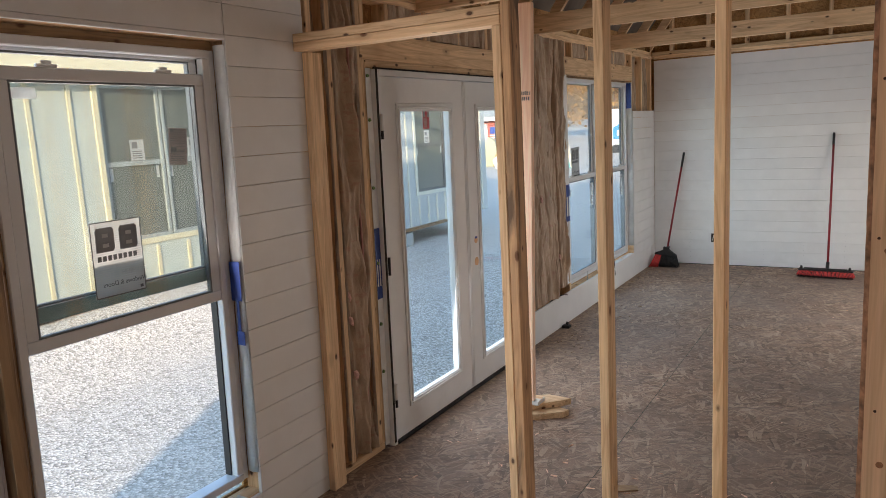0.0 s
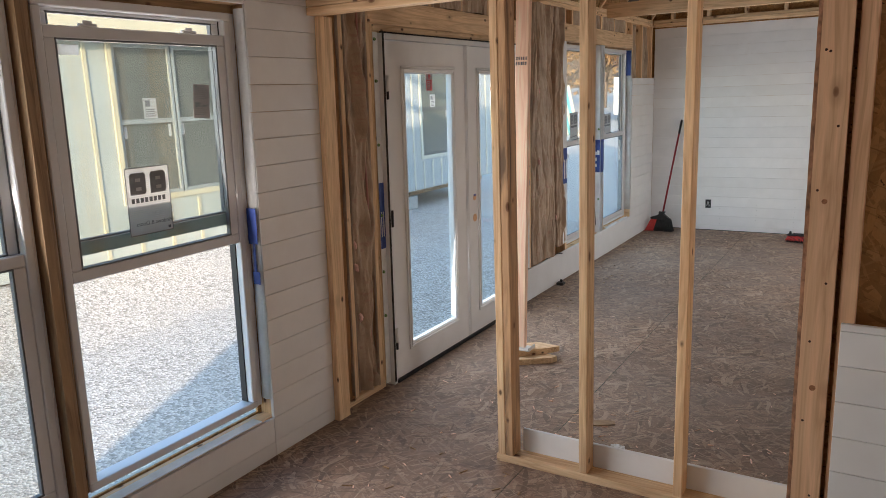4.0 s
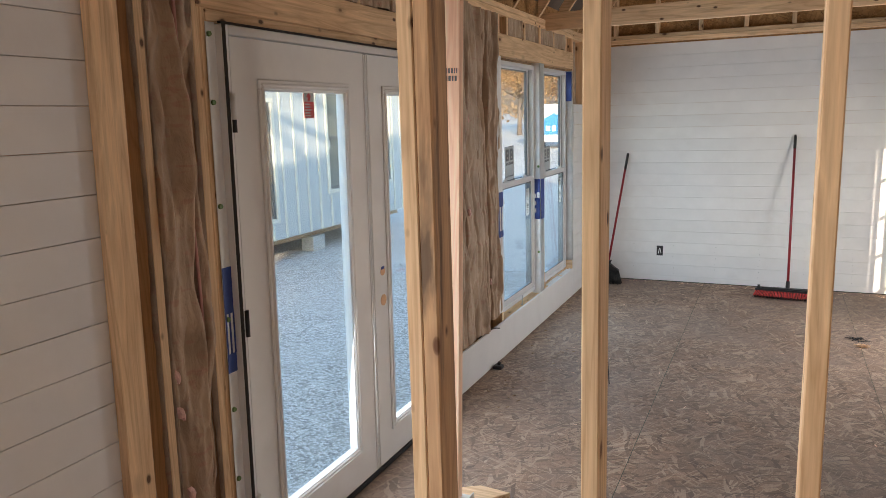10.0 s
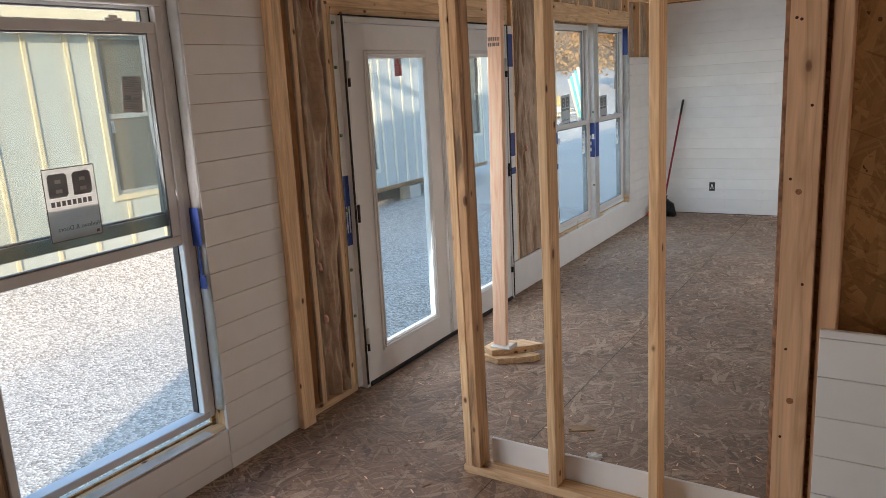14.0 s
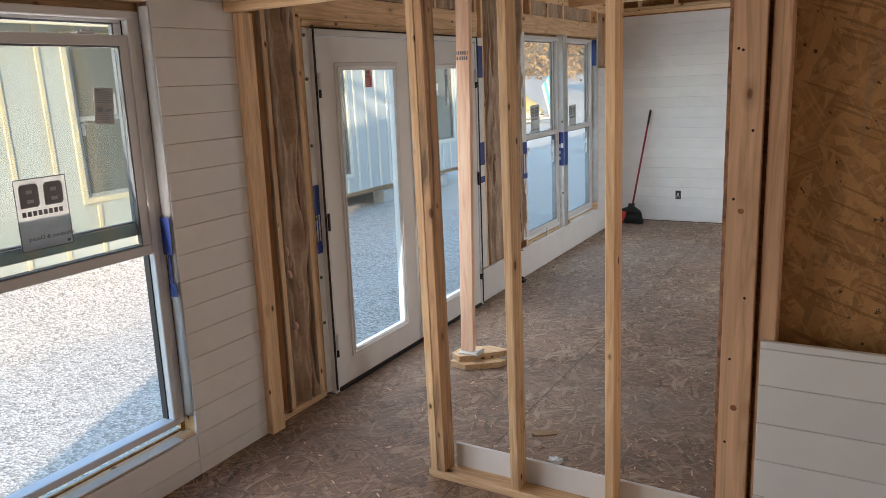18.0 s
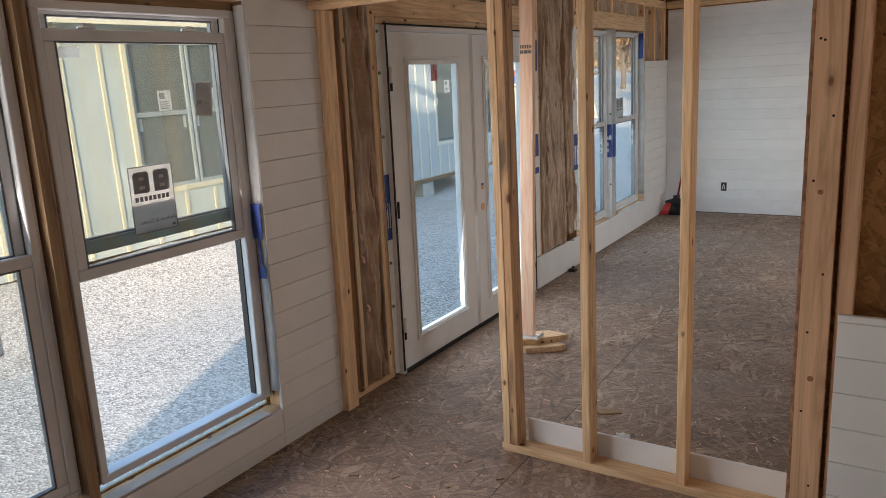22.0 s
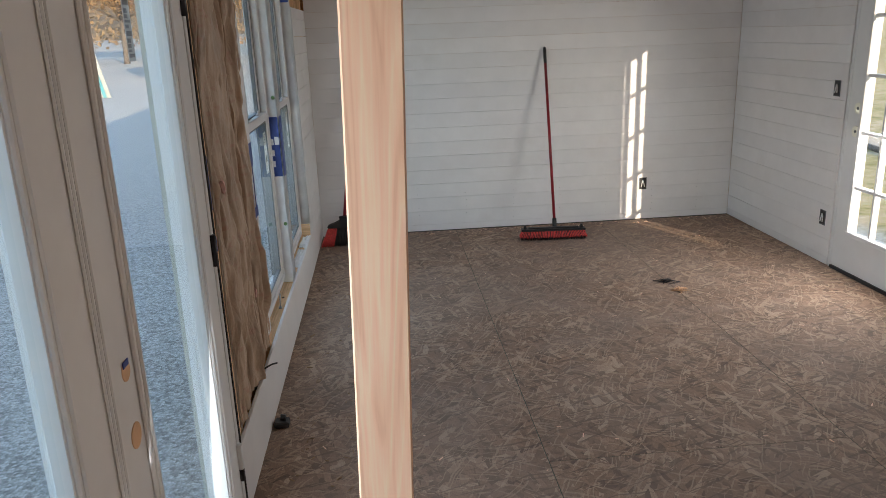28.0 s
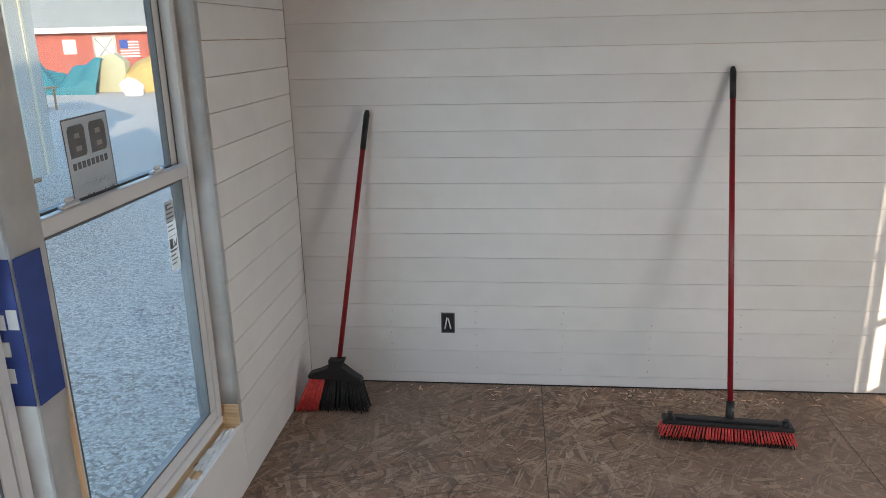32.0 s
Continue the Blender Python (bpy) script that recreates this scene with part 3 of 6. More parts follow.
shell(wall_west, OSB_WALL, STUD_OUT - 0.012, STUD_OUT, SY - 0.12, NY + 0.12, -0.24, PLATE + 0.24, OPEN_W)
shell(wall_west, SIDING, STUD_OUT - 0.026, STUD_OUT - 0.012, SY - 0.13, NY + 0.13, -0.30, PLATE + 0.24, OPEN_W, "siding")


def stud_w(y0, y1, z0=0.038, z1=PLATE, mat=None, name="stud"):
    return boxed(name, (mat or WOOD)["z"], wall_west, STUD_OUT + 0.001, STUD_IN, y0, y1, z0, z1)


for y in (2.945, 3.085, 3.330, 3.369, 5.400, 5.508, 6.322, 8.325, 8.72, 9.13):
    stud_w(y, y + 0.038)
for y in (-0.9, -0.5, -0.1, 0.41, 2.475):
    stud_w(y, y + 0.038)
# Backlit stud between the windows; the dark pine paints its shade.
stud_w(1.440, 1.478, 0.038, PLATE, OLD_SHADED)
stud_w(0.45, 0.488)
boxed("sole_plate", WOOD["y"], wall_west, STUD_OUT + 0.001, STUD_IN, SY, 3.39, 0.0, 0.038)
boxed("sole_plate", WOOD["y"], wall_west, STUD_OUT + 0.001, STUD_IN, 5.40, NY, 0.0, 0.038)
boxed("top_plate", WOOD["y"], wall_west, STUD_OUT + 0.001, STUD_IN + 0.001, SY, NY, PLATE, PLATE + 0.038)
boxed("top_plate", WOOD["y"], wall_west, STUD_OUT + 0.001, STUD_IN + 0.001, SY, NY, PLATE + 0.04, PLATE + 0.078)
boxed("header", WOOD["y"], wall_west, STUD_OUT + 0.003, STUD_IN + 0.002, 3.352, 5.44, 2.145, 2.285)
boxed("header_plate", WOOD["y"], wall_west, STUD_OUT + 0.003, STUD_IN + 0.004, 3.392, 5.398, 2.103, 2.143)
boxed("header", WOOD["y"], wall_west, STUD_OUT + 0.003, STUD_IN + 0.002, 6.322, 8.36, 2.176, 2.325)
boxed("header", WOOD["y"], wall_west, STUD_OUT + 0.003, STUD_IN, 0.45, 2.50, 2.17, 2.32)
boxed("window_plate", WOOD["y"], wall_west, STUD_OUT + 0.003, STUD_IN, 0.488, 2.475, 0.17, 0.208)
boxed("window_plate", WOOD["y"], wall_west, STUD_OUT + 0.003, STUD_IN - 0.002, 6.362, 8.325, 0.222, 0.26)
for y in (3.6, 4.0, 4.4, 4.8, 5.2):
    stud_w(y, y + 0.038, 2.286, PLATE, None, "cripple_stud")
for y in (6.5, 6.9, 7.3, 7.7, 8.1):
    stud_w(y, y + 0.038, 2.326, PLATE, None, "cripple_stud")
    stud_w(y, y + 0.038, 0.038, 0.221, None, "cripple_stud")

# shiplap of the first room
lap_run(wall_west, "x", WX, 1, SY, 0.49, 0.0, PLATE, PITCH_W, 0.077)
lap_run(wall_west, "x", WX, 1, 0.493, 2.455, 0.0, 0.212, PITCH_W, 0.077)
lap_run(wall_west, "x", WX, 1, 0.493, 2.455, 2.168, PLATE, PITCH_W, 0.077)
lap_run(wall_west, "x", WX, 1, 2.458, 2.90, 0.0, PLATE, PITCH_W, 0.077)
# second room: the base board, and the courses by the north corner
boxed("base_board", LAP, wall_west, WX - 0.016, WX + 0.001, 5.37, 8.318, 0.004, 0.275, 0.003)
lap_run(wall_west, "x", WX, 1, 8.318, NY - 0.003, 0.004, 1.852, PITCH_N)


def batt(y0, y1, z0, z1, seed, bulge=0.03, sink=0.012, fold=0.03, slits=(0.8,)):
    """A kraft-faced insulation batt, creased and bulging between the studs, its paper parted along the slits."""
    rnd = random.Random(seed)
    ny, nz = max(30, int((y1 - y0) / 0.0042)), max(6, int((z1 - z0) / 0.014))
    bm = bmesh.new()
    grid = []
    off = rnd.uniform(0, 50)
    for i in range(nz + 1):
        row = []
        for k in range(ny + 1):
            u, w = k / ny, i / nz
            y, z = y0 + u * (y1 - y0), z0 + w * (z1 - z0)
            ripple = noise.noise(Vector((u * 3.2 + off, z * 1.1, off)))
            drape = noise.noise(Vector((u * 2.0 + 1.3 * z + off, z * 2.1 - u, 61 + off)))
            crease = abs(noise.noise(Vector((u * 3.0 + z * 1.7 + off, z * 3.0 - u * 2, 7 + off)))) + 0.5 * abs(noise.noise(Vector((u * 7.0 - z * 2.4 + off, z * 5.4 + u * 3, 17 + off))))
            fine = noise.noise(Vector((u * 12 + off, z * 11, 3)))
            flute = 1 - min(1.0, 6 * abs(noise.noise(Vector((y * 9 + 0.5 * z + off, z * 0.8, 91 + off)))))
            tuck = 1 - min(1.0, 6 * abs(noise.noise(Vector((y * 9 - 2.4 * z + off, z * 2.6 + y * 4, 27 + off)))))
            x = STUD_IN - sink + bulge * math.sin(math.pi * u) ** 0.6 + fold * (0.9 * ripple + 0.6 * drape - 0.75 * crease + 0.3) - 0.016 * flute - 0.008 * tuck + 0.003 * fine
            for q, slit in enumerate(slits):
                mid = slit + 0.05 * noise.noise(Vector((z * 1.5, q * 9, off))) + 0.018 * noise.noise(Vector((z * 7.0, q * 5, off)))
                gape = (0.0065 + 0.011 * abs(noise.noise(Vector((z * 2.2, q * 3, 5 + off))))) / (y1 - y0)
                d = (u - mid) / gape
                x -= 0.075 * math.exp(-d * d)
                x += 0.016 * math.exp(-((d + 3.0) / 1.6) ** 2)
            row.append(bm.verts.new((max(STUD_OUT + 0.006, x), y, z)))
        grid.append(row)
    for i in range(nz):
        for k in range(ny):
            f = bm.faces.new((grid[i][k], grid[i][k + 1], grid[i + 1][k + 1], grid[i + 1][k]))
            f.smooth = True
    back = [bm.verts.new(p) for p in ((STUD_OUT + 0.002, y0, z0), (STUD_OUT + 0.002, y1, z0), (STUD_OUT + 0.002, y1, z1), (STUD_OUT + 0.002, y0, z1))]
    bm.faces.new(back)
    bm.faces.new((*[r[0] for r in grid], back[3], back[0]))
    bm.faces.new((*[r[-1] for r in grid[::-1]], back[1], back[2]))
    return part("insulation_batt", bm, KRAFT, wall_west, "creased brown kraft-faced insulation batt")


def paper_tab(y, z0, z1, seed, wide=0.022, inward=0.006, side=1):
    """The stapled paper edge of a batt, wavering along a stud."""
    bm = bmesh.new()
    rows = []
    n = int((z1 - z0) / 0.02)
    for i in range(n + 1):
        z = z0 + (z1 - z0) * i / n
        w = wide * (0.75 + 0.6 * noise.noise(Vector((z * 3.1, seed, 0))) + 0.35 * noise.noise(Vector((z * 13, seed, 4))))
        lift = 0.005 + 0.011 * abs(noise.noise(Vector((z * 2.7, seed, 8))))
        rows.append([bm.verts.new((STUD_IN + inward * 0.3, y, z)), bm.verts.new((STUD_IN + lift * 0.7, y + side * w * 0.5, z)), bm.verts.new((STUD_IN + lift - 0.012, y + side * w, z))])
    for a, e in zip(rows, rows[1:]):
        for k in range(2):
            bm.faces.new((a[k], a[k + 1], e[k + 1], e[k])).smooth = True
    bmesh.ops.solidify(bm, geom=bm.faces[:], thickness=0.0012)
    part("paper_edge", bm, KRAFT, wall_west, "wavy stapled paper edge of a batt")


def wool_tuft(y, z, seed, size=0.035):
    """A tuft of pink wool pulled out of a tear."""
    bm = bmesh.new()
    bmesh.ops.create_icosphere(bm, subdivisions=2, radius=1.0)
    for v in bm.verts:
        c = v.co * (1 + 0.5 * noise.noise(v.co * 2.1 + Vector((seed, 0, 0))))
        v.co = Vector((STUD_IN - 0.002 + 0.45 * size * c.x, y + 0.5 * size * c.y - 0.3 * size * c.z, z + size * c.z))
    part("wool_tuft", bm, PINKWOOL, wall_west, "tuft of pink glass wool")


batt(2.984, 3.083, 0.04, PLATE, 1, 0.0, 0.075, 0.02, ())
batt(3.124, 3.328, 0.04, PLATE, 6, 0.02, 0.022, 0.05, (0.72,))
batt(5.439, 5.507, 0.277, PLATE, 2, 0.0, 0.05, 0.02, ())
batt(5.547, 6.085, 0.277, PLATE, 7, 0.02, 0.012, 0.034, (0.09, 0.27, 0.84))
batt(6.087, 6.320, 0.34, PLATE, 3, 0.02, 0.014, 0.040, (0.06, 0.42, 0.78))
batt(8.366, 8.718, 1.70, PLATE, 4, 0.0, 0.06)
batt(8.76, 9.128, 1.70, PLATE, 5, 0.0, 0.06)
paper_tab(3.123, 0.06, PLATE, 11, 0.020)
paper_tab(3.329, 0.06, PLATE, 12, 0.026, side=-1)
paper_tab(3.084, 0.06, PLATE, 13, 0.020, side=-1)
paper_tab(5.546, 0.285, PLATE, 14, 0.036)
paper_tab(6.321, 0.345, PLATE, 16, 0.030, side=-1)
for k, (y, z) in enumerate(((3.15, 1.58), (3.155, 1.32), (3.145, 0.93), (3.15, 0.80), (3.17, 0.50), (5.72, 1.74), (5.73, 1.15), (6.10, 0.62))):
    wool_tuft(y, z, k * 3.7, 0.028)
for k, y in enumerate((3.64, 4.04, 4.44, 4.84)):
    batt(y, y + 0.36, 2.287, PLATE, 10 + k, 0.02)
for k, y in enumerate((6.54, 6.94, 7.34, 7.74)):
    batt(y, y + 0.36, 2.327, PLATE, 20 + k, 0.02)

# ---------------------------------------------------------------- windows of the west wall
FRAME_X0, FRAME_X1 = -2.135, -2.062


def sash(name, parent, x0, x1, y0, y1, z0, z1, w=0.042, latch=True):
    bm = bmesh.new()
    add_ring(bm, x0, x1, y0, y1, z0, z1, w, 0.004)
    s = part(name, bm, VINYL, parent)
    bm = bmesh.new()
    xm = (x0 + x1) / 2
    add_box(bm, xm - 0.008, xm + 0.008, y0 + w - 0.002, y1 - w + 0.002, z0 + w - 0.002, z1 - w + 0.002)
    p = part("pane", bm, GLASS, s)
    p.visible_shadow = False
    bm = bmesh.new()
    add_ring(bm, xm - 0.011, xm + 0.011, y0 + w - 0.001, y1 - w + 0.001, z0 + w - 0.001, z1 - w + 0.001, 0.007, 0)
    part("glazing_bead", bm, GREYPLASTIC, s, "dark rubber glazing bead")
    if latch:
        for f in (0.22, 0.78):
            y = y0 + f * (y1 - y0)
            bm = bmesh.new()
            add_box(bm, x0 + 0.004, x1 - 0.004, y - 0.038, y + 0.038, z1, z1 + 0.012, 0.004)
            add_box(bm, x0 + 0.010, x1 - 0.012, y - 0.016, y + 0.022, z1 + 0.012, z1 + 0.024, 0.004)
            part("sash_lock", bm, VINYL, s, "small white vinyl sash lock")
    return s


def hung_window(name, y0, y1, z0, z1, raised=False, label=""):
    win = empty(name, label, "window", kind="structure")
    bm = bmesh.new()
    add_ring(bm, FRAME_X0, FRAME_X1, y0, y1, z0, z1, 0.034, 0.004)
    part("window_frame", bm, VINYL, win)
    mid = (z0 + z1) / 2 + 0.025
    a, b = y0 + 0.034, y1 - 0.034
    sash("upper_sash", win, FRAME_X0 + 0.010, FRAME_X0 + 0.036, a, b, mid - 0.02, z1 - 0.008, 0.04, False)
    if raised:
        top = z1 - 0.098
        sash("lower_sash", win, FRAME_X1 - 0.032, FRAME_X1 - 0.006, a, b, top - (mid - z0) + 0.02, top, 0.045)
    else:
        sash("lower_sash", win, FRAME_X1 - 0.032, FRAME_X1 - 0.006, a, b, z0 + 0.034, mid + 0.022, 0.045)
    for y in (y0 + 0.034, y1 - 0.040):
        bm = bmesh.new()
        add_box(bm, FRAME_X0 + 0.038, FRAME_X1 - 0.036, y, y + 0.006, mid - 0.018, z1 - 0.036)
        add_box(bm, FRAME_X0 + 0.003, FRAME_X1 - 0.036, y, y + 0.006, z0 + 0.036, mid - 0.022)
        part("track_seal", bm, GREYPLASTIC if not raised else BLACK, win, "dark track strip")
    o = [q for q in OPEN_W if q[0] < y0 and q[1] > y1][0]
    bm = bmesh.new()
    add_box(bm, FRAME_X0 + 0.01, FRAME_X1 - 0.02, max(o[0], y0 - 0.1), min(o[1], y1 + 0.1), z1 + 0.0005, o[3] + 0.003)
    part("head_shim", bm, OLD_SHADED["y"], win, "dark wooden shim above the frame")
    bm = bmesh.new()
    add_box(bm, FRAME_X0 + 0.011, FRAME_X1 - 0.012, y1 + 0.0005, min(o[1], y1 + 0.1), z0, z1)
    part("jamb_wrap", bm, WRAP, win, "white house wrap beside the frame")
    bm = bmesh.new()
    add_box(bm, FRAME_X0 + 0.011, FRAME_X1 - 0.012, max(o[0], y0 - 0.1), y0 - 0.0005, z0, z1)
    part("jamb_shim", bm, OLD_SHADED["z"], win, "dark wooden shim beside the frame")
    return win


hung_window("window_1", 0.525, 1.42, 0.262, 2.131, False, "white vinyl double-hung window, closed, label on its lower pane")
hung_window("window_2", 1.515, 2.42, 0.262, 2.131, True, "white vinyl double-hung window with its lower sash pushed up")
hung_window("window_3", 6.385, 7.28, 0.29, 2.155, False, "white vinyl double-hung window, closed, paper stickers on its panes")
hung_window("window_4", 7.398, 8.285, 0.29, 2.155, False, "white vinyl double-hung window, closed, paper stickers on its panes")

# Teal sheet over the outer rail, added for the tint of doubled glazing.
boxed("meeting_strip", TEALSTRIP, bpy.data.objects["window_2"], -2.0985, -2.0952, 1.549, 2.386, 1.186, 1.2385, 0.001, "teal sheet painting the tint seen through doubled glazing")

# Strip in shadow, with that shade given as dull dark wood.
boxed("mullion_strip", OLD_SHADED["z"], wall_west, STUD_IN - 0.001, STUD_IN + 0.003, 1.432, 1.463, 0.22, 2.16, 0.001, "mullion strip with its shade put into a dark wood colour")
# wrapped sill of the second window
boxed("sill_wrap", WRAP, wall_west, FRAME_X1 - 0.002, WX - 0.003, 1.49, 2.38, 0.2085, 0.2155, 0.002, "white house wrap over the window plate")

# wrapped mullion and side jambs
boxed("mullion", WOOD["z"], wall_west, STUD_OUT + 0.002, STUD_IN + 0.004, 7.356, 7.394, 0.261, 2.175)
boxed("mullion_wrap", WRAP, wall_west, FRAME_X1 - 0.03, STUD_IN + 0.002, 7.284, 7.355, 0.262, 2.174, 0.004, "white house wrap folded round the mullion")
bm = bmesh.new()
rows = []
for k in range(61):
    z = 0.264 + 1.909 * k / 60
    edge = 7.370 + 0.028 * min(1, max(0, (z - 0.78) * 4)) + 0.004 * noise.noise(Vector((z * 3.3, 0, 5)))
    rows.append([bm.verts.new((STUD_IN + 0.0062 + 0.002 * noise.noise(Vector((z * 4, u, 1))), 7.2842 + (edge - 7.2842) * u, z)) for u in (0, 0.33, 0.66, 1)])
for a, e in zip(rows, rows[1:]):
    for k in range(3):
        bm.faces.new((a[k], a[k + 1], e[k + 1], e[k])).smooth = True
bmesh.ops.solidify(bm, geom=bm.faces[:], thickness=0.001)
part("mullion_wrap", bm, WRAP, wall_west, "white house wrap folded over the mullion's face")
boxed("print", BLUE, wall_west, STUD_IN + 0.009, STUD_IN + 0.0105, 7.2845, 7.374, 0.90, 1.235, 0, "blue printed patch")

# ---------------------------------------------------------------- double door
door = empty("door_1", "closed pair of white doors, each with one tall glass pane", "door", kind="structure")
DX = -1.985
for y0, y1 in ((3.432, 3.466), (5.322, 5.356)):
    boxed("jamb", DOORWHITE, door, DX - 0.115, DX + 0.004, y0, y1, 0.0, 2.095)
boxed("head_jamb", DOORWHITE, door, DX - 0.115, DX + 0.004, 3.466, 5.322, 2.062, 2.095)
boxed("threshold", STEEL, door, DX - 0.12, DX + 0.012, 3.466, 5.322, 0.0, 0.022, 0.004, "dark metal threshold")
# Matt dark strips at head and sides paint the shade of the door's gaps.
boxed("head_seal", GAP_DARK, door, DX - 0.006, DX + 0.008, 3.424, 5.354, 2.0955, 2.1028, 0)


for y0 in (3.4325, 5.3465):
    boxed("side_seal", GAP_DARK, door, DX + 0.0045, DX + 0.007, y0, y0 + 0.016, 0.02, 2.096, 0, "dark strip painting the shade of a gap")
boxed("edge_seal", GAP_DARK, door, DX - 0.03, DX - 0.003, 3.4665, 3.4695, 0.03, 2.055, 0, "dark strip painting the shade of a gap")


def door_leaf(y0, y1, hinge_left):
    gy0, gy1 = y0 + 0.172, y0 + 0.172 + 0.568
    gz0, gz1 = 0.207, 1.882
    if not hinge_left:
        gy0, gy1 = y1 - 0.172 - 0.568, y1 - 0.172
    bm = bmesh.new()
    x0, x1 = DX - 0.044, DX
    z0, z1 = 0.026, 2.056
    add_box(bm, x0, x1, y0, gy0, z0, z1)
    add_box(bm, x0, x1, gy1, y1, z0, z1)
    add_box(bm, x0, x1, gy0, gy1, z0, gz0)
    add_box(bm, x0, x1, gy0, gy1, gz1, z1)
    leaf = part("leaf", bm, DOORWHITE, door)
    bm = bmesh.new()
    for w, t in ((0.034, 0.010), (0.020, 0.016)):
        add_ring(bm, x1 - 0.002, x1 + t, gy0 - w, gy1 + w, gz0 - w, gz1 + w, w + 0.004 if w > 0.03 else 0.012, 0.004)
    add_ring(bm, x1 - 0.030, x1 + 0.003, gy0 - 0.001, gy1 + 0.001, gz0 - 0.001, gz1 + 0.001, 0.010, 0.002)
    part("glass_moulding", bm, DOORWHITE, leaf)
    bm = bmesh.new()
    add_box(bm, x0 + 0.012, x0 + 0.030, gy0, gy1, gz0, gz1)
    pane = part("pane", bm, GLASS_DOOR, leaf)
    pane.visible_shadow = False
    for z in (0.27, 1.03, 1.775):
        y = y0 - 0.004 if hinge_left else y1 + 0.004
        bm = bmesh.new()
        add_tube(bm, (x1 + 0.006, y, z - 0.05), (x1 + 0.006, y, z + 0.05), 0.009)
        part("hinge", bm, STEEL, leaf, "black steel hinge")
        if z != 1.03:
            bm = bmesh.new()
            add_tube(bm, (x1 + 0.006, y, z - 0.005), (x1 + 0.006, y, z + 0.085), 0.0115)
            part("hinge_cover", bm, DOORWHITE, leaf, "white sleeve over the hinge")
    return leaf


left_leaf = door_leaf(3.470, 4.384, True)
right_leaf = door_leaf(4.404, 5.318, False)
bm = bmesh.new()
for y in (4.376, 4.392, 4.408):
    add_box(bm, DX + 0.0, DX + 0.006, y, y + 0.010, 0.03, 2.054, 0.003)
# Dark strips between the ridges stand for the grooves' shade.
for y in (4.3862, 4.4022):
    boxed("groove", GREYPLASTIC, door, DX - 0.001, DX + 0.0012, y, y + 0.0056, 0.032, 2.052, 0, "dark strip painting the shade of an astragal groove")
part("astragal", bm, DOORWHITE, door, "white astragal strip between the leaves")
for z, r in ((1.018, 0.022), (0.872, 0.028)):
    bm = bmesh.new()
    add_tube(bm, (DX - 0.01, 4.50, z), (DX + 0.002, 4.50, z), r, r, 20)
    part("bore_hole", bm, BRASS, right_leaf, "unpainted lock bore hole")

# ---------------------------------------------------------------- partition of bare studs
partition = empty("wall_partition", "bare pine stud partition with an open doorway", "wall", kind="structure")
PY0, PY1 = 2.866, 2.955
boxed("sole_plate", WOOD["x"], partition, -0.999, 0.295, PY0, PY1, 0.0, 0.038)
boxed("base_board", LAP, partition, -0.90, 0.30, PY1 + 0.001, PY1 + 0.018, 0.004, 0.148)
boxed("jack_stud", WOOD["z"], partition, -0.989, -0.951, PY0, PY1, 0.038, 2.145)
boxed("stud", STAINED, partition, -0.949, -0.911, PY0, PY1, 0.038, PLATE)
for x in (-0.583, -0.164):
    boxed("stud", WOOD["z"], partition, x, x + 0.038, PY0, PY1, 0.038, PLATE)
boxed("stud", WOOD["z"], partition, WX + 0.001, WX + 0.039, PY0 + 0.010, PY1 + 0.016, 0.0, 2.145)
boxed("header", WOOD["x"], partition, WX + 0.001, -0.951, PY0, PY1, 2.147, 2.184)
boxed("header", WOOD["x"], partition, WX + 0.001, -0.951, PY0, PY1, 2.186, 2.224)
boxed("top_plate", WOOD["x"], partition, WX + 0.001, 0.3, PY0, PY1, PLATE + 0.001, PLATE + 0.038)

# ---------------------------------------------------------------- closed part of the partition, beside the stair bay
side = empty("wall_side", "strand board wall with white shiplap to waist height", "wall", kind="structure")
bm = bmesh.new()
add_prism(bm, [(0.298, 2.586), (0.298, 2.562), (0.309, 2.547), (0.395, 2.547), (0.397, 2.549), (0.397, 2.586)], "z", -PLATE / 2, PLATE / 2)
end_board = part("end_board", bm, BROWN, side)
end_board.location = (0, 0, PLATE / 2)
boxed("end_stud", WOOD["z"], side, 0.302, 0.340, 2.60, 2.93, 0.038, PLATE)
bm = bmesh.new()
rows = []
for k in range(150):
    z = 0.02 + (PLATE - 0.04) * k / 150
    w = 0.003 * noise.noise(Vector((z * 2.1, 4, 0))) + 0.002 * noise.noise(Vector((z * 17, 9, 0)))
    deep = 0.0016 + 0.0012 * noise.noise(Vector((z * 23, 2, 0)))
    rows.append([bm.verts.new((0.2968, 2.574 + w, z)), bm.verts.new((0.2972 - deep, 2.5615, z)), bm.verts.new((0.303 - deep, 2.5540, z)), bm.verts.new((0.3085 + 0.5 * w, 2.5468, z))])
for a, e in zip(rows, rows[1:]):
    for k in range(3):
        bm.faces.new((a[k], a[k + 1], e[k + 1], e[k]))
bmesh.ops.solidify(bm, geom=bm.faces[:], thickness=0.0012)
part("bark_edge", bm, plain("red_brown_bark", (0.36, 0.18, 0.10), 0.9, 0, 0.55, 30, 0.8), side, "strip of bark left on the stud edge")
# Set-back stud in browner pine, the recess's shade put into its colour.
boxed("stud", BROWN, side, 0.410, 0.460, 2.562, 2.651, 0.038, PLATE)
bm = bmesh.new()
for x, z in ((0.325, 1.83), (0.337, 1.825), (0.372, 1.60), (0.327, 1.40), (0.37, 1.10), (0.335, 0.90), (0.372, 2.06), (0.33, 0.62), (0.366, 0.35), (0.341, 2.22)):
    add_tube(bm, (x, 2.5478, z), (x, 2.5464, z), 0.0042, 0.0042, 10)
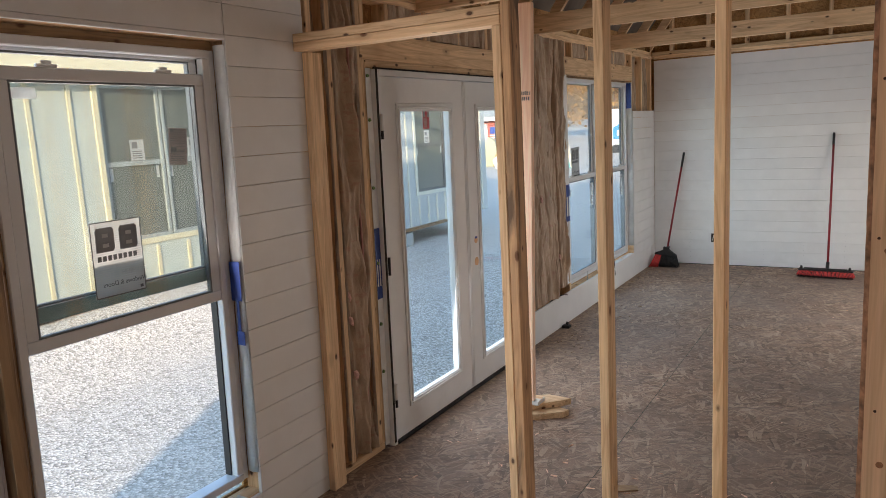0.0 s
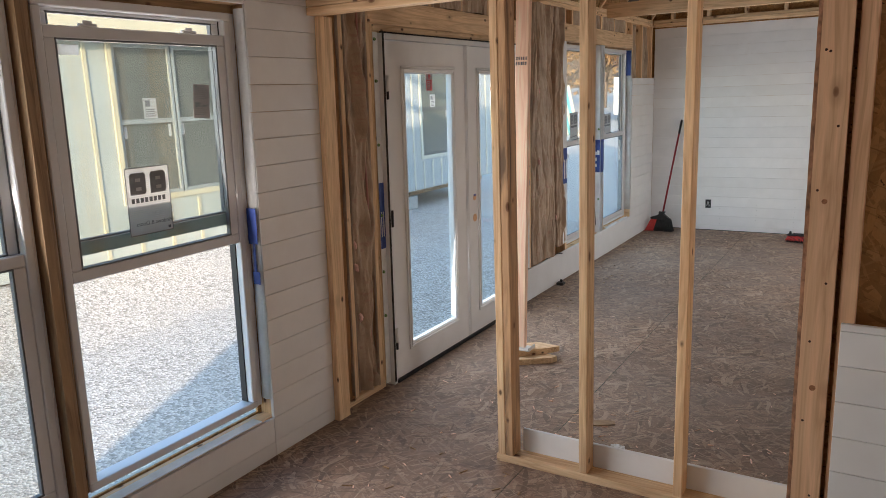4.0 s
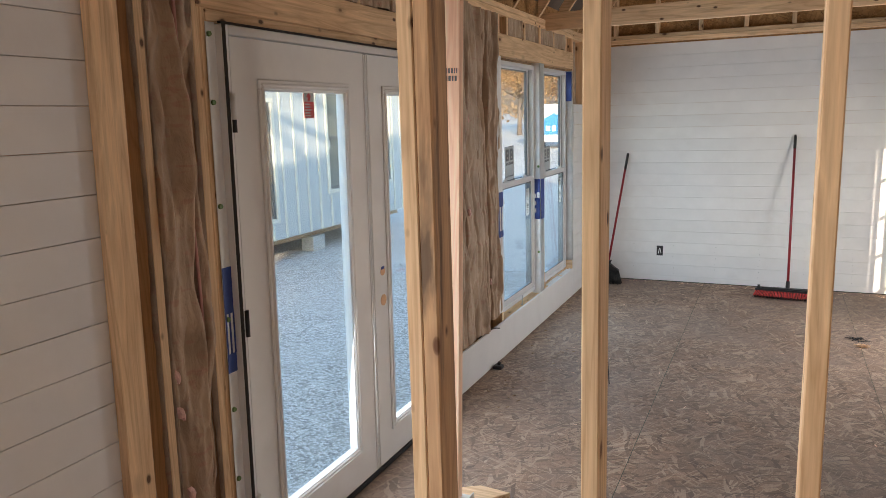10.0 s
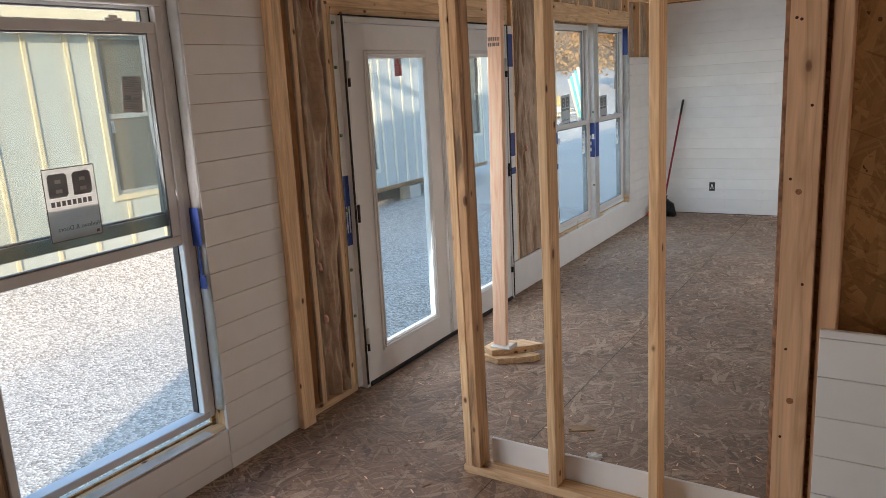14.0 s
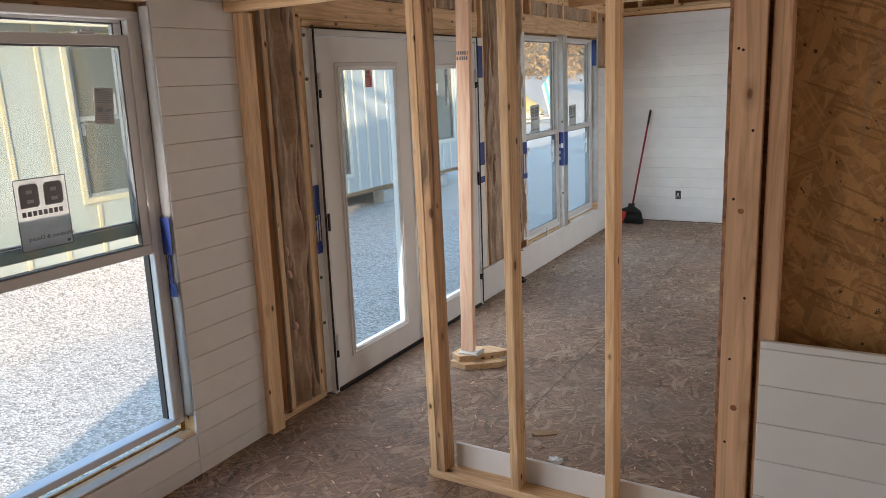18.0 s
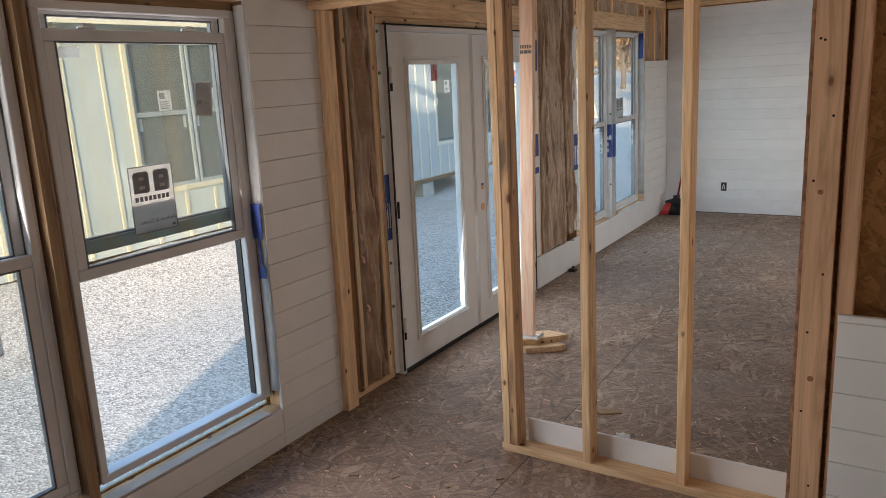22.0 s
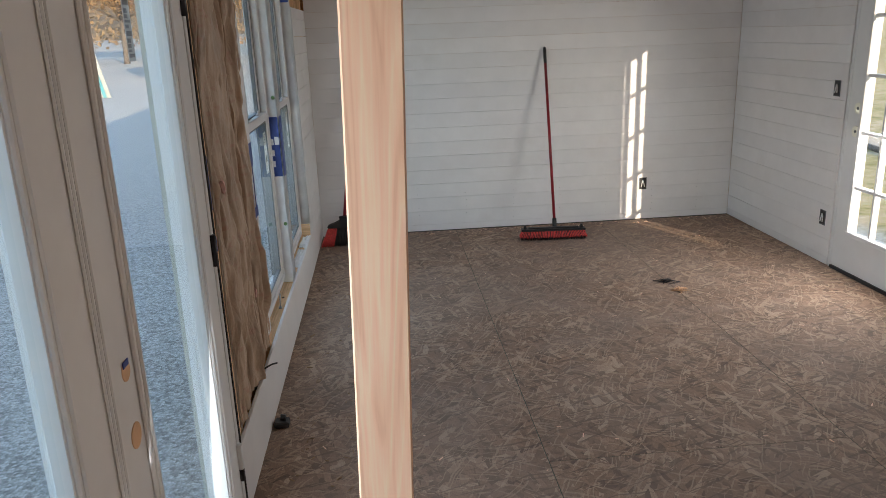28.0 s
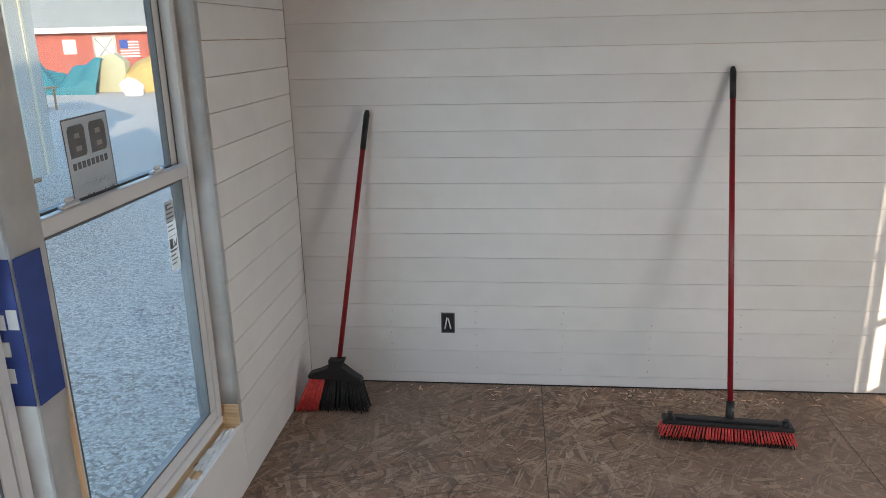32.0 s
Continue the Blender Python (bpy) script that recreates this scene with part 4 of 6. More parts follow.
part("nail_holes", bm, plain("nail_hole", (0.05, 0.02, 0.012), 0.9), side, "dark nail holes")
bm = bmesh.new()
add_tube(bm, (0.349, 2.5478, 1.365), (0.349, 2.5465, 1.365), 0.0085, 0.0085, 12)
add_tube(bm, (0.352, 2.5478, 0.74), (0.352, 2.5465, 0.74), 0.010, 0.010, 12)
part("knot", bm, plain("knot_wood", (0.30, 0.13, 0.06), 0.8, 0, 0.4, 90), side, "round red-brown knots")
boxed("stud", WOOD["z"], side, 0.86, 0.898, 2.562, 2.651, 0.038, PLATE)
boxed("stud", WOOD["z"], side, 1.30, 1.338, 2.562, 2.651, 0.038, PLATE)
boxed("sheathing", OSB_WALL, side, 0.30, EX, 2.652, 2.664, 0.0, PLATE, 0)
boxed("sheathing", OSB_WALL, side, 0.30, EX, 2.915, 2.928, 0.0, PLATE, 0)
lap_run(side, "y", 2.543, -1, 0.421, EX, 0.0, 0.949, PITCH_W, 0.086)
boxed("cap_strip", LAP, side, 0.421, EX, 2.541, 2.561, 0.950, 0.973, 0.002)

# ---------------------------------------------------------------- north, east and south walls
wall_north = empty("wall_north", "white horizontal shiplap end wall", "wall", kind="structure")
boxed("sheathing", OSB_WALL, wall_north, WX - 0.11, EX + 0.11, NY + 0.02, NY + 0.12, -0.24, PLATE + 0.1, 0)
lap_run(wall_north, "y", NY, -1, WX, EX, 0.007, 2.43, PITCH_N, 0.06, 0.0005, 0.0009)
# Black strip under the lowest board, painting the shade of the open gap.
boxed("floor_gap", BLACK, wall_north, WX, EX, NY + 0.002, NY + 0.018, 0.0, 0.006, 0, "black strip painting the shade of the gap along the floor")
bm = bmesh.new()
for k in range(4):
    for x in np.arange(WX + 0.42, EX, 0.41):
        for dz in (0.03, 0.088):
            z = 0.06 + PITCH_N * (k - 1) + dz
            if z > 0.03:
                xx = x + random.uniform(-0.006, 0.006)
                add_tube(bm, (xx, NY - 0.0012, z), (xx, NY + 0.004, z), 0.0022, 0.0022, 6)
part("nail_heads", bm, GREYPLASTIC, wall_north, "small nail heads")
boxed("top_plate", WOOD["x"], wall_north, WX, EX, NY - 0.07, NY + 0.018, PLATE - 0.004, PLATE + 0.034)
boxed("top_plate", WOOD["x"], wall_north, WX, EX, NY - 0.07, NY + 0.018, PLATE + 0.036, PLATE + 0.074)
bm = bmesh.new()
add_prism(bm, [(WX - 0.14, PLATE + 0.1), (EX + 0.14, PLATE + 0.1), (EX + 0.14, PLATE + 0.225), (RIDGE_X, RIDGE_Z + 0.01), (WX - 0.14, PLATE + 0.225)], "y", NY + 0.02, NY + 0.10)
part("gable", bm, OSB_WALL, wall_north)
for x in np.arange(WX + 0.2, EX, 0.41):
    top = PLATE + 0.08 + (RIDGE_Z - PLATE - 0.3) * (1 - abs(x - RIDGE_X) / (EX - RIDGE_X + 0.1))
    boxed("gable_stud", WOOD["z"], wall_north, x, x + 0.038, NY - 0.07, NY + 0.018, PLATE + 0.075, max(PLATE + 0.12, top))

wall_east = empty("wall_east", "white horizontal shiplap side wall with a glazed door", "wall", kind="structure")
ED0, ED1 = 6.72, 7.70
for x0, x1, mat, nm in ((EX + 0.02, EX + 0.11, OSB_WALL, "sheathing"), (EX + 0.11, EX + 0.125, SIDING, "siding")):
    shell(wall_east, mat, x0, x1, SY - 0.12, NY + 0.12, -0.24, PLATE + 0.24, [(ED0, ED1, -0.02, 2.11)], nm)
lap_run(wall_east, "x", EX, -1, ED1 + 0.003, NY - 0.002, 0.006, PLATE, PITCH_N, 0.06, 0.0005, 0.0009)
lap_run(wall_east, "x", EX, -1, 2.94, ED0 - 0.003, 0.006, PLATE, PITCH_N, 0.06, 0.0005, 0.0009)
lap_run(wall_east, "x", EX, -1, ED0 - 0.003, ED1 + 0.003, 2.113, PLATE, PITCH_N, 0.06, 0.0005, 0.0009)
lap_run(wall_east, "x", EX, -1, SY + 0.002, 2.54, 0.006, PLATE, 0.26)
boxed("top_plate", WOOD["y"], wall_east, EX + 0.02, EX + 0.11, SY, NY, PLATE + 0.091, PLATE + 0.12)

wall_south = empty("wall_south", "plain white shiplap end wall", "wall", kind="structure")
boxed("sheathing", OSB_WALL, wall_south, WX - 0.11, EX + 0.11, SY - 0.12, SY - 0.02, -0.24, PLATE + 0.1, 0)
lap_run(wall_south, "y", SY, 1, WX, EX, 0.006, PLATE, 0.26)
bm = bmesh.new()
add_prism(bm, [(WX - 0.14, PLATE + 0.1), (EX + 0.14, PLATE + 0.1), (EX + 0.14, PLATE + 0.225), (RIDGE_X, RIDGE_Z + 0.01), (WX - 0.14, PLATE + 0.225)], "y", SY - 0.10, SY - 0.02)
part("gable", bm, OSB_WALL, wall_south)

# east door: fifteen small panes
edoor = empty("door_2", "closed white door with small glass panes and unfitted lock holes", "door", kind="structure")
EXD = EX + 0.004
for y0, y1 in ((ED0 + 0.004, ED0 + 0.034), (ED1 - 0.034, ED1 - 0.004)):
    boxed("jamb", DOORWHITE, edoor, EXD, EXD + 0.12, y0, y1, 0.0, 2.09)
boxed("head_jamb", DOORWHITE, edoor, EXD, EXD + 0.12, ED0 + 0.034, ED1 - 0.034, 2.06, 2.09)
boxed("threshold", STEEL, edoor, EXD - 0.01, EXD + 0.12, ED0 + 0.034, ED1 - 0.034, 0.0, 0.022, 0.004, "dark metal threshold")
# Unseen casing outside, added to block sun from the southernmost panes.
for y0, y1 in ((ED0 - 0.03, ED0 + 0.036), (ED1 - 0.036, ED1 + 0.03)):
    boxed("outer_casing", TRIM, edoor, EX + 0.127, EX + 0.165, y0, y1, 0.0, 2.14)
ey0, ey1 = ED0 + 0.037, ED1 - 0.037
g0, g1, h0, h1 = 6.925, ey1 - 0.14, 0.283, 1.96
bm = bmesh.new()
add_box(bm, EXD, EXD + 0.044, ey0, g0, 0.026, 2.055)
cap_y, cap_zs = 7.567, (1.091, 0.945)
for y0, y1 in ((g1, cap_y - 0.028), (cap_y + 0.028, ey1)):
    add_box(bm, EXD, EXD + 0.044, y0, y1, 0.026, 2.055)
for z0, z1 in ((0.026, 0.917), (0.973, 1.063), (1.119, 2.055)):
    add_box(bm, EXD, EXD + 0.044, cap_y - 0.028, cap_y + 0.028, z0, z1)
add_box(bm, EXD, EXD + 0.044, g0, g1, 0.026, h0)
add_box(bm, EXD, EXD + 0.044, g0, g1, h1, 2.055)
eleaf = part("leaf", bm, DOORWHITE, edoor)
bm = bmesh.new()
add_ring(bm, EXD - 0.010, EXD + 0.012, g0 - 0.02, g1 + 0.02, h0 - 0.02, h1 + 0.02, 0.03, 0.004)
part("glass_moulding", bm, DOORWHITE, eleaf)
for y in (7.113, 7.315):
    boxed("muntin", DOORWHITE, eleaf, EXD + 0.002, EXD + 0.042, y - 0.011, y + 0.011, h0, h1, 0.004)
for k in range(1, 5):
    z = 0.587 + 0.356 * (k - 1)
    boxed("muntin", DOORWHITE, eleaf, EXD + 0.003, EXD + 0.041, g0, g1, z - 0.011, z + 0.011, 0.004)
bm = bmesh.new()
add_box(bm, EXD + 0.020, EXD + 0.026, g0, g1, h0, h1)
pane = part("pane", bm, GLASS_DOOR, eleaf)
pane.visible_shadow = False
for z in cap_zs:
    bm = bmesh.new()
    add_tube(bm, (EXD - 0.004, cap_y, z), (EXD - 0.001, cap_y, z), 0.036, 0.037, 24)
    cap = part("bore_cap", bm, CAP, eleaf, "translucent white lock bore cap")
    bm = bmesh.new()
    add_tube(bm, (EXD - 0.007, cap_y, z), (EXD - 0.0042, cap_y, z), 0.009, 0.011, 14)
    part("centre_boss", bm, GREYPLASTIC, cap, "small grey centre boss")

# ---------------------------------------------------------------- house wrap, prints and boxes on the west wall
def wrap_strip(y0, y1, z0, z1, x, blue=(), name="house_wrap"):
    """White wrap folded over framing, with blue printed patches and pale bars on them."""
    ob = boxed(name, WRAP, wall_west, x - 0.003, x, y0, y1, z0, z1, 0.001, "white house wrap with blue print")
    for b0, b1 in blue:
        bm = bmesh.new()
        add_box(bm, 0.0003, 0.0022, y0 - (y0 + y1) / 2, y1 - (y0 + y1) / 2, b0 - (z0 + z1) / 2, b1 - (z0 + z1) / 2)
        patch = part("print", bm, BLUE, ob, "blue printed patch")
        patch.location = (0.0012, 0, 0)
    return ob


wrap_strip(3.385, 3.431, 0.02, 2.10, -2.010, ((0.86, 0.93), (1.08, 1.25)))
boxed("print", BLUE, wall_west, -2.009, -2.0065, 3.385, 3.391, 0.93, 1.08, 0, "blue printed patch")
boxed("print", BLUE, wall_west, -2.009, -2.0065, 3.404, 3.411, 0.93, 1.08, 0, "blue printed patch")
boxed("print", BLUE, wall_west, -2.009, -2.0065, 3.425, 3.431, 0.93, 1.08, 0, "blue printed patch")
wrap_strip(5.358, 5.498, 0.28, 2.10, -2.010, ((0.98, 1.03), (1.12, 1.30), (1.80, 2.04)))
side_wrap = wrap_strip(6.262, 6.361, 0.34, 2.17, -2.0135, ((0.90, 0.945), (1.12, 1.225)))
boxed("print", BLUE, wall_west, -2.0128, -2.0113, 6.264, 6.284, 0.945, 1.12, 0, "blue printed patch")
boxed("print", BLUE, wall_west, -2.0128, -2.0113, 6.322, 6.336, 0.945, 1.12, 0, "blue printed patch")
for z in (0.45, 0.72, 1.06, 1.47, 1.83, 2.06):
    bm = bmesh.new()
    add_tube(bm, (-2.010, 3.398, z), (-2.002, 3.398, z), 0.010, 0.008, 12)
    part("cap_nail", bm, GREEN, wall_west, "green plastic cap nail")


def reveal_wrap(y, z0, z1, x0, x1, blue):
    """Wrap lining the far reveal of a window opening; it faces south."""
    bm = bmesh.new()
    n = 26
    rows = []
    for i in range(n + 1):
        z = z0 + (z1 - z0) * i / n
        row = []
        for k in range(5):
            u = k / 4
            row.append(bm.verts.new((x0 + (x1 - x0) * u + 0.004 * noise.noise(Vector((z * 3, u, y))), y - 0.004 - 0.010 * (u * (1 - u)) * 4 * (0.6 + noise.noise(Vector((z * 2.2, y, 0)))), z)))
        rows.append(row)
    for i in range(n):
        for k in range(4):
            bm.faces.new((rows[i][k], rows[i][k + 1], rows[i + 1][k + 1], rows[i + 1][k])).smooth = True
    bmesh.ops.solidify(bm, geom=bm.faces[:], thickness=0.0015)
    ob = part("reveal_wrap", bm, WRAP, wall_west, "white house wrap lining the window opening")
    for b0, b1, u0, u1 in blue:
        bm = bmesh.new()
        add_box(bm, x0 + (x1 - x0) * u0, x0 + (x1 - x0) * u1, y - 0.0200, y - 0.0186, b0, b1)
        part("print", bm, BLUE, ob, "blue printed patch")


reveal_wrap(2.456, 0.30, 2.15, -2.066, -2.004, ((0.885, 0.945, 0.3, 1.0), (0.945, 1.08, 0.45, 0.72), (1.08, 1.25, 0.05, 1.0)))
reveal_wrap(8.300, 0.36, 2.16, -2.082, -2.002, ((0.95, 1.26, 0.0, 0.12), (1.88, 2.15, 0.0, 0.9)))
boxed("reveal_foot", WOOD["x"], wall_west, -2.06, -2.004, 8.292, 8.302, 0.264, 0.36, 0.002)
# print on the mullion between the third and fourth window
bm = bmesh.new()
add_box(bm, -2.088, -2.017, 7.2815, 7.2835, 0.90, 1.235)
mw = part("print", bm, BLUE, wall_west, "blue printed patch with white bars")
for k in range(3):
    bm = bmesh.new()
    z = 0.955 + 0.062 * k
    add_box(bm, -2.085, -2.050, 7.2798, 7.2814, z, z + 0.034)
    part("bar", bm, WRAP, mw, "white printed bar")
bm = bmesh.new()
add_box(bm, -2.044, -2.020, 7.2798, 7.2814, 1.08, 1.125)
part("bar", bm, WRAP, mw, "white printed bar")
for z in (0.62, 1.34):
    bm = bmesh.new()
    add_tube(bm, (-2.03, 7.2838, z), (-2.03, 7.275, z), 0.011, 0.008, 12)
    part("cap_nail", bm, GREEN, wall_west, "green plastic cap nail")

bm = bmesh.new()
add_ring(bm, -2.075, -2.012, 5.995, 6.058, 0.215, 0.33, 0.006, 0.001)
add_box(bm, -2.078, -2.074, 5.995, 6.058, 0.215, 0.33)
ebox = tagged(part("outlet_box", bm, GREYPLASTIC), "grey plastic electrical box nailed to a stud", "electrical box")


def cable(name, points, r, mat, label):
    cu = bpy.data.curves.new(name, "CURVE")
    cu.dimensions, cu.bevel_depth, cu.bevel_resolution = "3D", r, 2
    sp = cu.splines.new("BEZIER")
    sp.bezier_points.add(len(points) - 1)
    for p, c in zip(sp.bezier_points, points):
        p.co, p.handle_left_type, p.handle_right_type = c, "AUTO", "AUTO"
    cu.materials.append(mat)
    return tagged(new(name, cu), label, "cable")


cable("electric_cable", ((-2.04, 6.01, 0.24), (-2.02, 6.04, 0.275), (-1.985, 6.08, 0.288), (-1.96, 6.11, 0.283)), 0.004, BLACK, "short black cable end hanging from the electrical box")
cable("electric_cable", ((-2.02, 3.30, 2.3), (-2.012, 3.285, 1.6), (-2.008, 3.29, 1.15), (-2.012, 3.272, 0.7), (-2.02, 3.25, 0.2)), 0.006, PINKCABLE, "dusty pink cable hanging beside a stud")

cable("loose_wire", ((-0.556, 2.957, 1.46), (-0.553, 2.962, 1.36), (-0.554, 2.968, 1.27), (-0.548, 2.966, 1.21), (-0.543, 2.96, 1.165)), 0.0012, BLACK, "thin black wire hanging beside a bare stud")

bm = bmesh.new()
add_tube(bm, (-2.04, 6.85, 0.262), (-2.035, 6.85, 0.345), 0.004)
add_tube(bm, (-2.0402, 6.85, 0.262), (-2.040, 6.85, 0.272), 0.009, 0.009, 6)
tagged(part("bolt", bm, ZINC), "zinc bolt standing on the window plate", "bolt")
bm = bmesh.new()
add_box(bm, -1.99, -1.925, 6.03, 6.09, 0.0, 0.028, 0.006)
add_tube(bm, (-1.955, 6.06, 0.028), (-1.95, 6.07, 0.05), 0.012)
tagged(part("plastic_offcut", bm, BLACK), "small black plastic piece lying on the floor by the wall", "offcut")

# crumpled wrap left on the plate under the fourth window
for k, (y0, y1) in enumerate(((7.55, 7.95), (8.0, 8.27))):
    bm = bmesh.new()
    bmesh.ops.create_grid(bm, x_segments=6, y_segments=14, size=0.5)
    for v in bm.verts:
        u, w = v.co.x + 0.5, v.co.y + 0.5
        v.co = Vector((-2.058 + 0.05 * u, y0 + (y1 - y0) * w, 0.266 + 0.022 * abs(noise.noise(Vector((u * 3 + k, w * 6, 1)))) + 0.012 * u * noise.noise(Vector((w * 5, k, 2)))))
    bmesh.ops.solidify(bm, geom=bm.faces[:], thickness=0.001)
    tagged(part("wrap_scrap", bm, WRAP), "crumpled white house wrap scrap on the window plate", "wrap scrap")

# ---------------------------------------------------------------- stickers on the glass
def words(text, parent, mat, x, y, z, size, mirrored):
    cu = bpy.data.curves.new("lettering", "FONT")
    cu.body, cu.size, cu.align_x, cu.extrude = text, size, "CENTER", 0.0002
    cu.materials.append(mat)
    ob = new("lettering", cu)
    ob.parent = parent
    ob.matrix_basis = Matrix.Translation((x, y, z)) @ Matrix(((0, 0, 1, 0), (1, 0, 0, 0), (0, 1, 0, 0), (0, 0, 0, 1))) @ Matrix.Diagonal((-1 if mirrored else 1, 1, 1, 1))
    return ob


def maker_sticker(win, x, y0, y1, z0, z1, tilt=0.0):
    """Grey striped maker's sticker stuck to the outside; its printing shows mirrored from indoors."""
    w, h = y1 - y0, z1 - z0
    base = boxed("sticker", PAPER, win, x - 0.0006, x, y0, y1, z0, z1, 0, "grey and white maker's sticker seen from behind")
    base.rotation_euler[0] = tilt
    bm = bmesh.new()
    n = 34
    for k in range(n):
        z = -h / 2 + h * (k + 0.35) / n
        add_box(bm, 0.0004, 0.0009, -w * 0.47, w * 0.47, z, z + h / n * 0.42)
    part("stripes", bm, PALEINK, base, "fine grey stripes")
    bm = bmesh.new()
    zt, zb = 0.42 * h, 0.10 * h
    # two heavy rounded blocks with pale notches standing for the emblem
    for sgn in (-1, 1):
        c = sgn * 0.23 * w
        q = 0.05 * w
        outline = [(c - 0.18 * w, zb), (c + 0.14 * w, zb), (c + 0.18 * w, zb + q), (c + 0.18 * w, zt - q), (c + 0.14 * w, zt), (c - 0.14 * w, zt), (c - 0.18 * w, zt - q)]
        add_prism(bm, outline, "x", 0.0008, 0.0014)
    part("emblem", bm, EMBLEM, base, "dark grey block emblem")
    bm = bmesh.new()
    for sgn in (-1, 1):
        c = sgn * 0.23 * w
        add_box(bm, 0.0013, 0.0018, c - 0.05 * w, c + 0.06 * w, zt - 0.13 * h, zt - 0.08 * h)
        add_box(bm, 0.0013, 0.0018, c - 0.05 * w, c + 0.07 * w, zb + 0.06 * h, zb + 0.11 * h)
    part("notch", bm, PAPER, base, "pale notches in the emblem")
    bm = bmesh.new()
    for k in range(8):
        y = -0.40 * w + 0.1 * w * k
        add_box(bm, 0.0008, 0.0014, y, y + 0.07 * w, -0.02 * h, 0.05 * h)
    add_box(bm, 0.0008, 0.0014, 0.38 * w, 0.44 * w, -0.46 * h, -0.42 * h)
    add_ring(bm, 0.0008, 0.0014, -w / 2, w / 2, -h / 2, h / 2, 0.004, 0)
    part("border", bm, INK, base, "dark border and name bars")
    words("PREMIUM VINYL", base, PALEINK, 0.0012, 0.0, -0.24 * h, 0.105 * w * 1.15, True)
    words("Windows & Doors", base, INK, 0.0012, 0.0, -0.36 * h, 0.105 * w * 1.1, True)
    return base


def paper_label(win, x, y0, y1, z0, z1, tilt=0.0, sheet=PAPER):
    """White rating label with rows of print, a dark block and ruled lines."""
    w, h = y1 - y0, z1 - z0
    base = boxed("label", sheet, win, x - 0.0006, x, y0, y1, z0, z1, 0, "white paper rating label with small print")
    base.rotation_euler[0] = tilt
    bm = bmesh.new()
    rnd = random.Random(int(1000 * y0))
    for k in range(15):
        z = 0.44 * h - 0.9 * h * k / 15
        if 7 <= k <= 9:
            continue
        add_box(bm, 0.0004, 0.0010, -0.42 * w, (-0.42 + rnd.uniform(0.5, 0.84)) * w, z, z + 0.018 * h)
    add_box(bm, 0.0004, 0.0010, -0.40 * w, -0.08 * w, -0.17 * h, -0.03 * h)
    add_prism(bm, [(0.02 * w, -0.05 * h), (0.2 * w, -0.12 * h), (0.42 * w, -0.04 * h), (0.3 * w, -0.16 * h), (0.1 * w, -0.15 * h)], "x", 0.0004, 0.0010)
    add_tube(bm, (0.0004, -0.32 * w, 0.42 * h), (0.0010, -0.32 * w, 0.42 * h), 0.09 * w)
    for z in (0.27, 0.0, -0.2, -0.48):
        add_box(bm, 0.0004, 0.0010, -0.46 * w, 0.46 * w, z * h, z * h + 0.006 * h)
    part("print", bm, INK, base, "small dark print")
    return base


win = {k: bpy.data.objects[k] for k in ("window_1", "window_2", "window_3", "window_4")}
XU, XL = FRAME_X0 + 0.0325, FRAME_X1 - 0.0095      # faces of the upper and lower panes
maker_sticker(win["window_2"], XL, 1.815, 2.025, 1.222, 1.498)
boxed("small_tag", PALEINK, win["window_2"], XL - 0.0006, XL, 1.573, 1.682, 1.930, 1.966, 0, "small grey tag")
paper_label(win["window_2"], XU, 2.215, 2.305, 1.676, 1.822, -0.08, BACKPRINT)
boxed("small_tag", PAPER, win["window_3"], XL - 0.0006, XL, 6.435, 6.555, 1.085, 1.145, 0, "small torn paper tag").rotation_euler[0] = 0.25
maker_sticker(win["window_3"], XU, 6.665, 6.87, 1.258, 1.53, 0.03)
maker_sticker(win["window_4"], XU, 7.665, 7.875, 1.226, 1.48, 0.03)
paper_label(win["window_3"], XL, 7.082, 7.156, 0.952, 1.172)
paper_label(win["window_4"], XL, 8.068, 8.130, 0.948, 1.176)
paper_label(win["window_1"], XL, 1.150, 1.240, 0.911, 1.121)

red = boxed("warning_label", RED, left_leaf, DX - 0.0315, DX - 0.0308, 3.944, 4.016, 1.770, 1.882, 0, "red and white warning label with an arrow")
bm = bmesh.new()
rnd = random.Random(4)
for k in range(5):
    z = -0.048 + 0.0115 * k
    add_box(bm, 0.0005, 0.0009, -0.030, -0.030 + rnd.uniform(0.035, 0.060), z, z + 0.006)
part("print", bm, PAPER, red, "white lines of print")
bm = bmesh.new()
add_box(bm, 0.0005, 0.0010, -0.034, 0.034, 0.012, 0.052)
part("panel", bm, PAPER, red, "white panel")
bm = bmesh.new()
add_prism(bm, [(-0.009, 0.014), (0.009, 0.014), (0.009, 0.030), (0.019, 0.030), (0.0, 0.050), (-0.019, 0.030), (-0.009, 0.030)], "x", 0.0011, 0.0016)
part("arrow", bm, RED, red, "red arrow")
bar = boxed("code_label", PAPER, right_leaf, DX - 0.0315, DX - 0.0308, 4.905, 4.955, 1.616, 1.882, 0, "tall white label with dark bars")
bm = bmesh.new()
rnd = random.Random(9)
z = -0.125
while z < 0.115:
    t = rnd.uniform(0.004, 0.014)
    add_box(bm, 0.0005, 0.0009, -0.020, 0.020 - rnd.choice((0, 0, 0.016)), z, z + t)
    z += t + rnd.uniform(0.003, 0.007)
part("print", bm, EMBLEM, bar, "grey bars of print")

boxed("tape_scrap", BLUE, right_leaf, DX + 0.0021, DX + 0.005, 4.482, 4.512, 1.028, 1.042, 0.001, "scrap of blue tape")

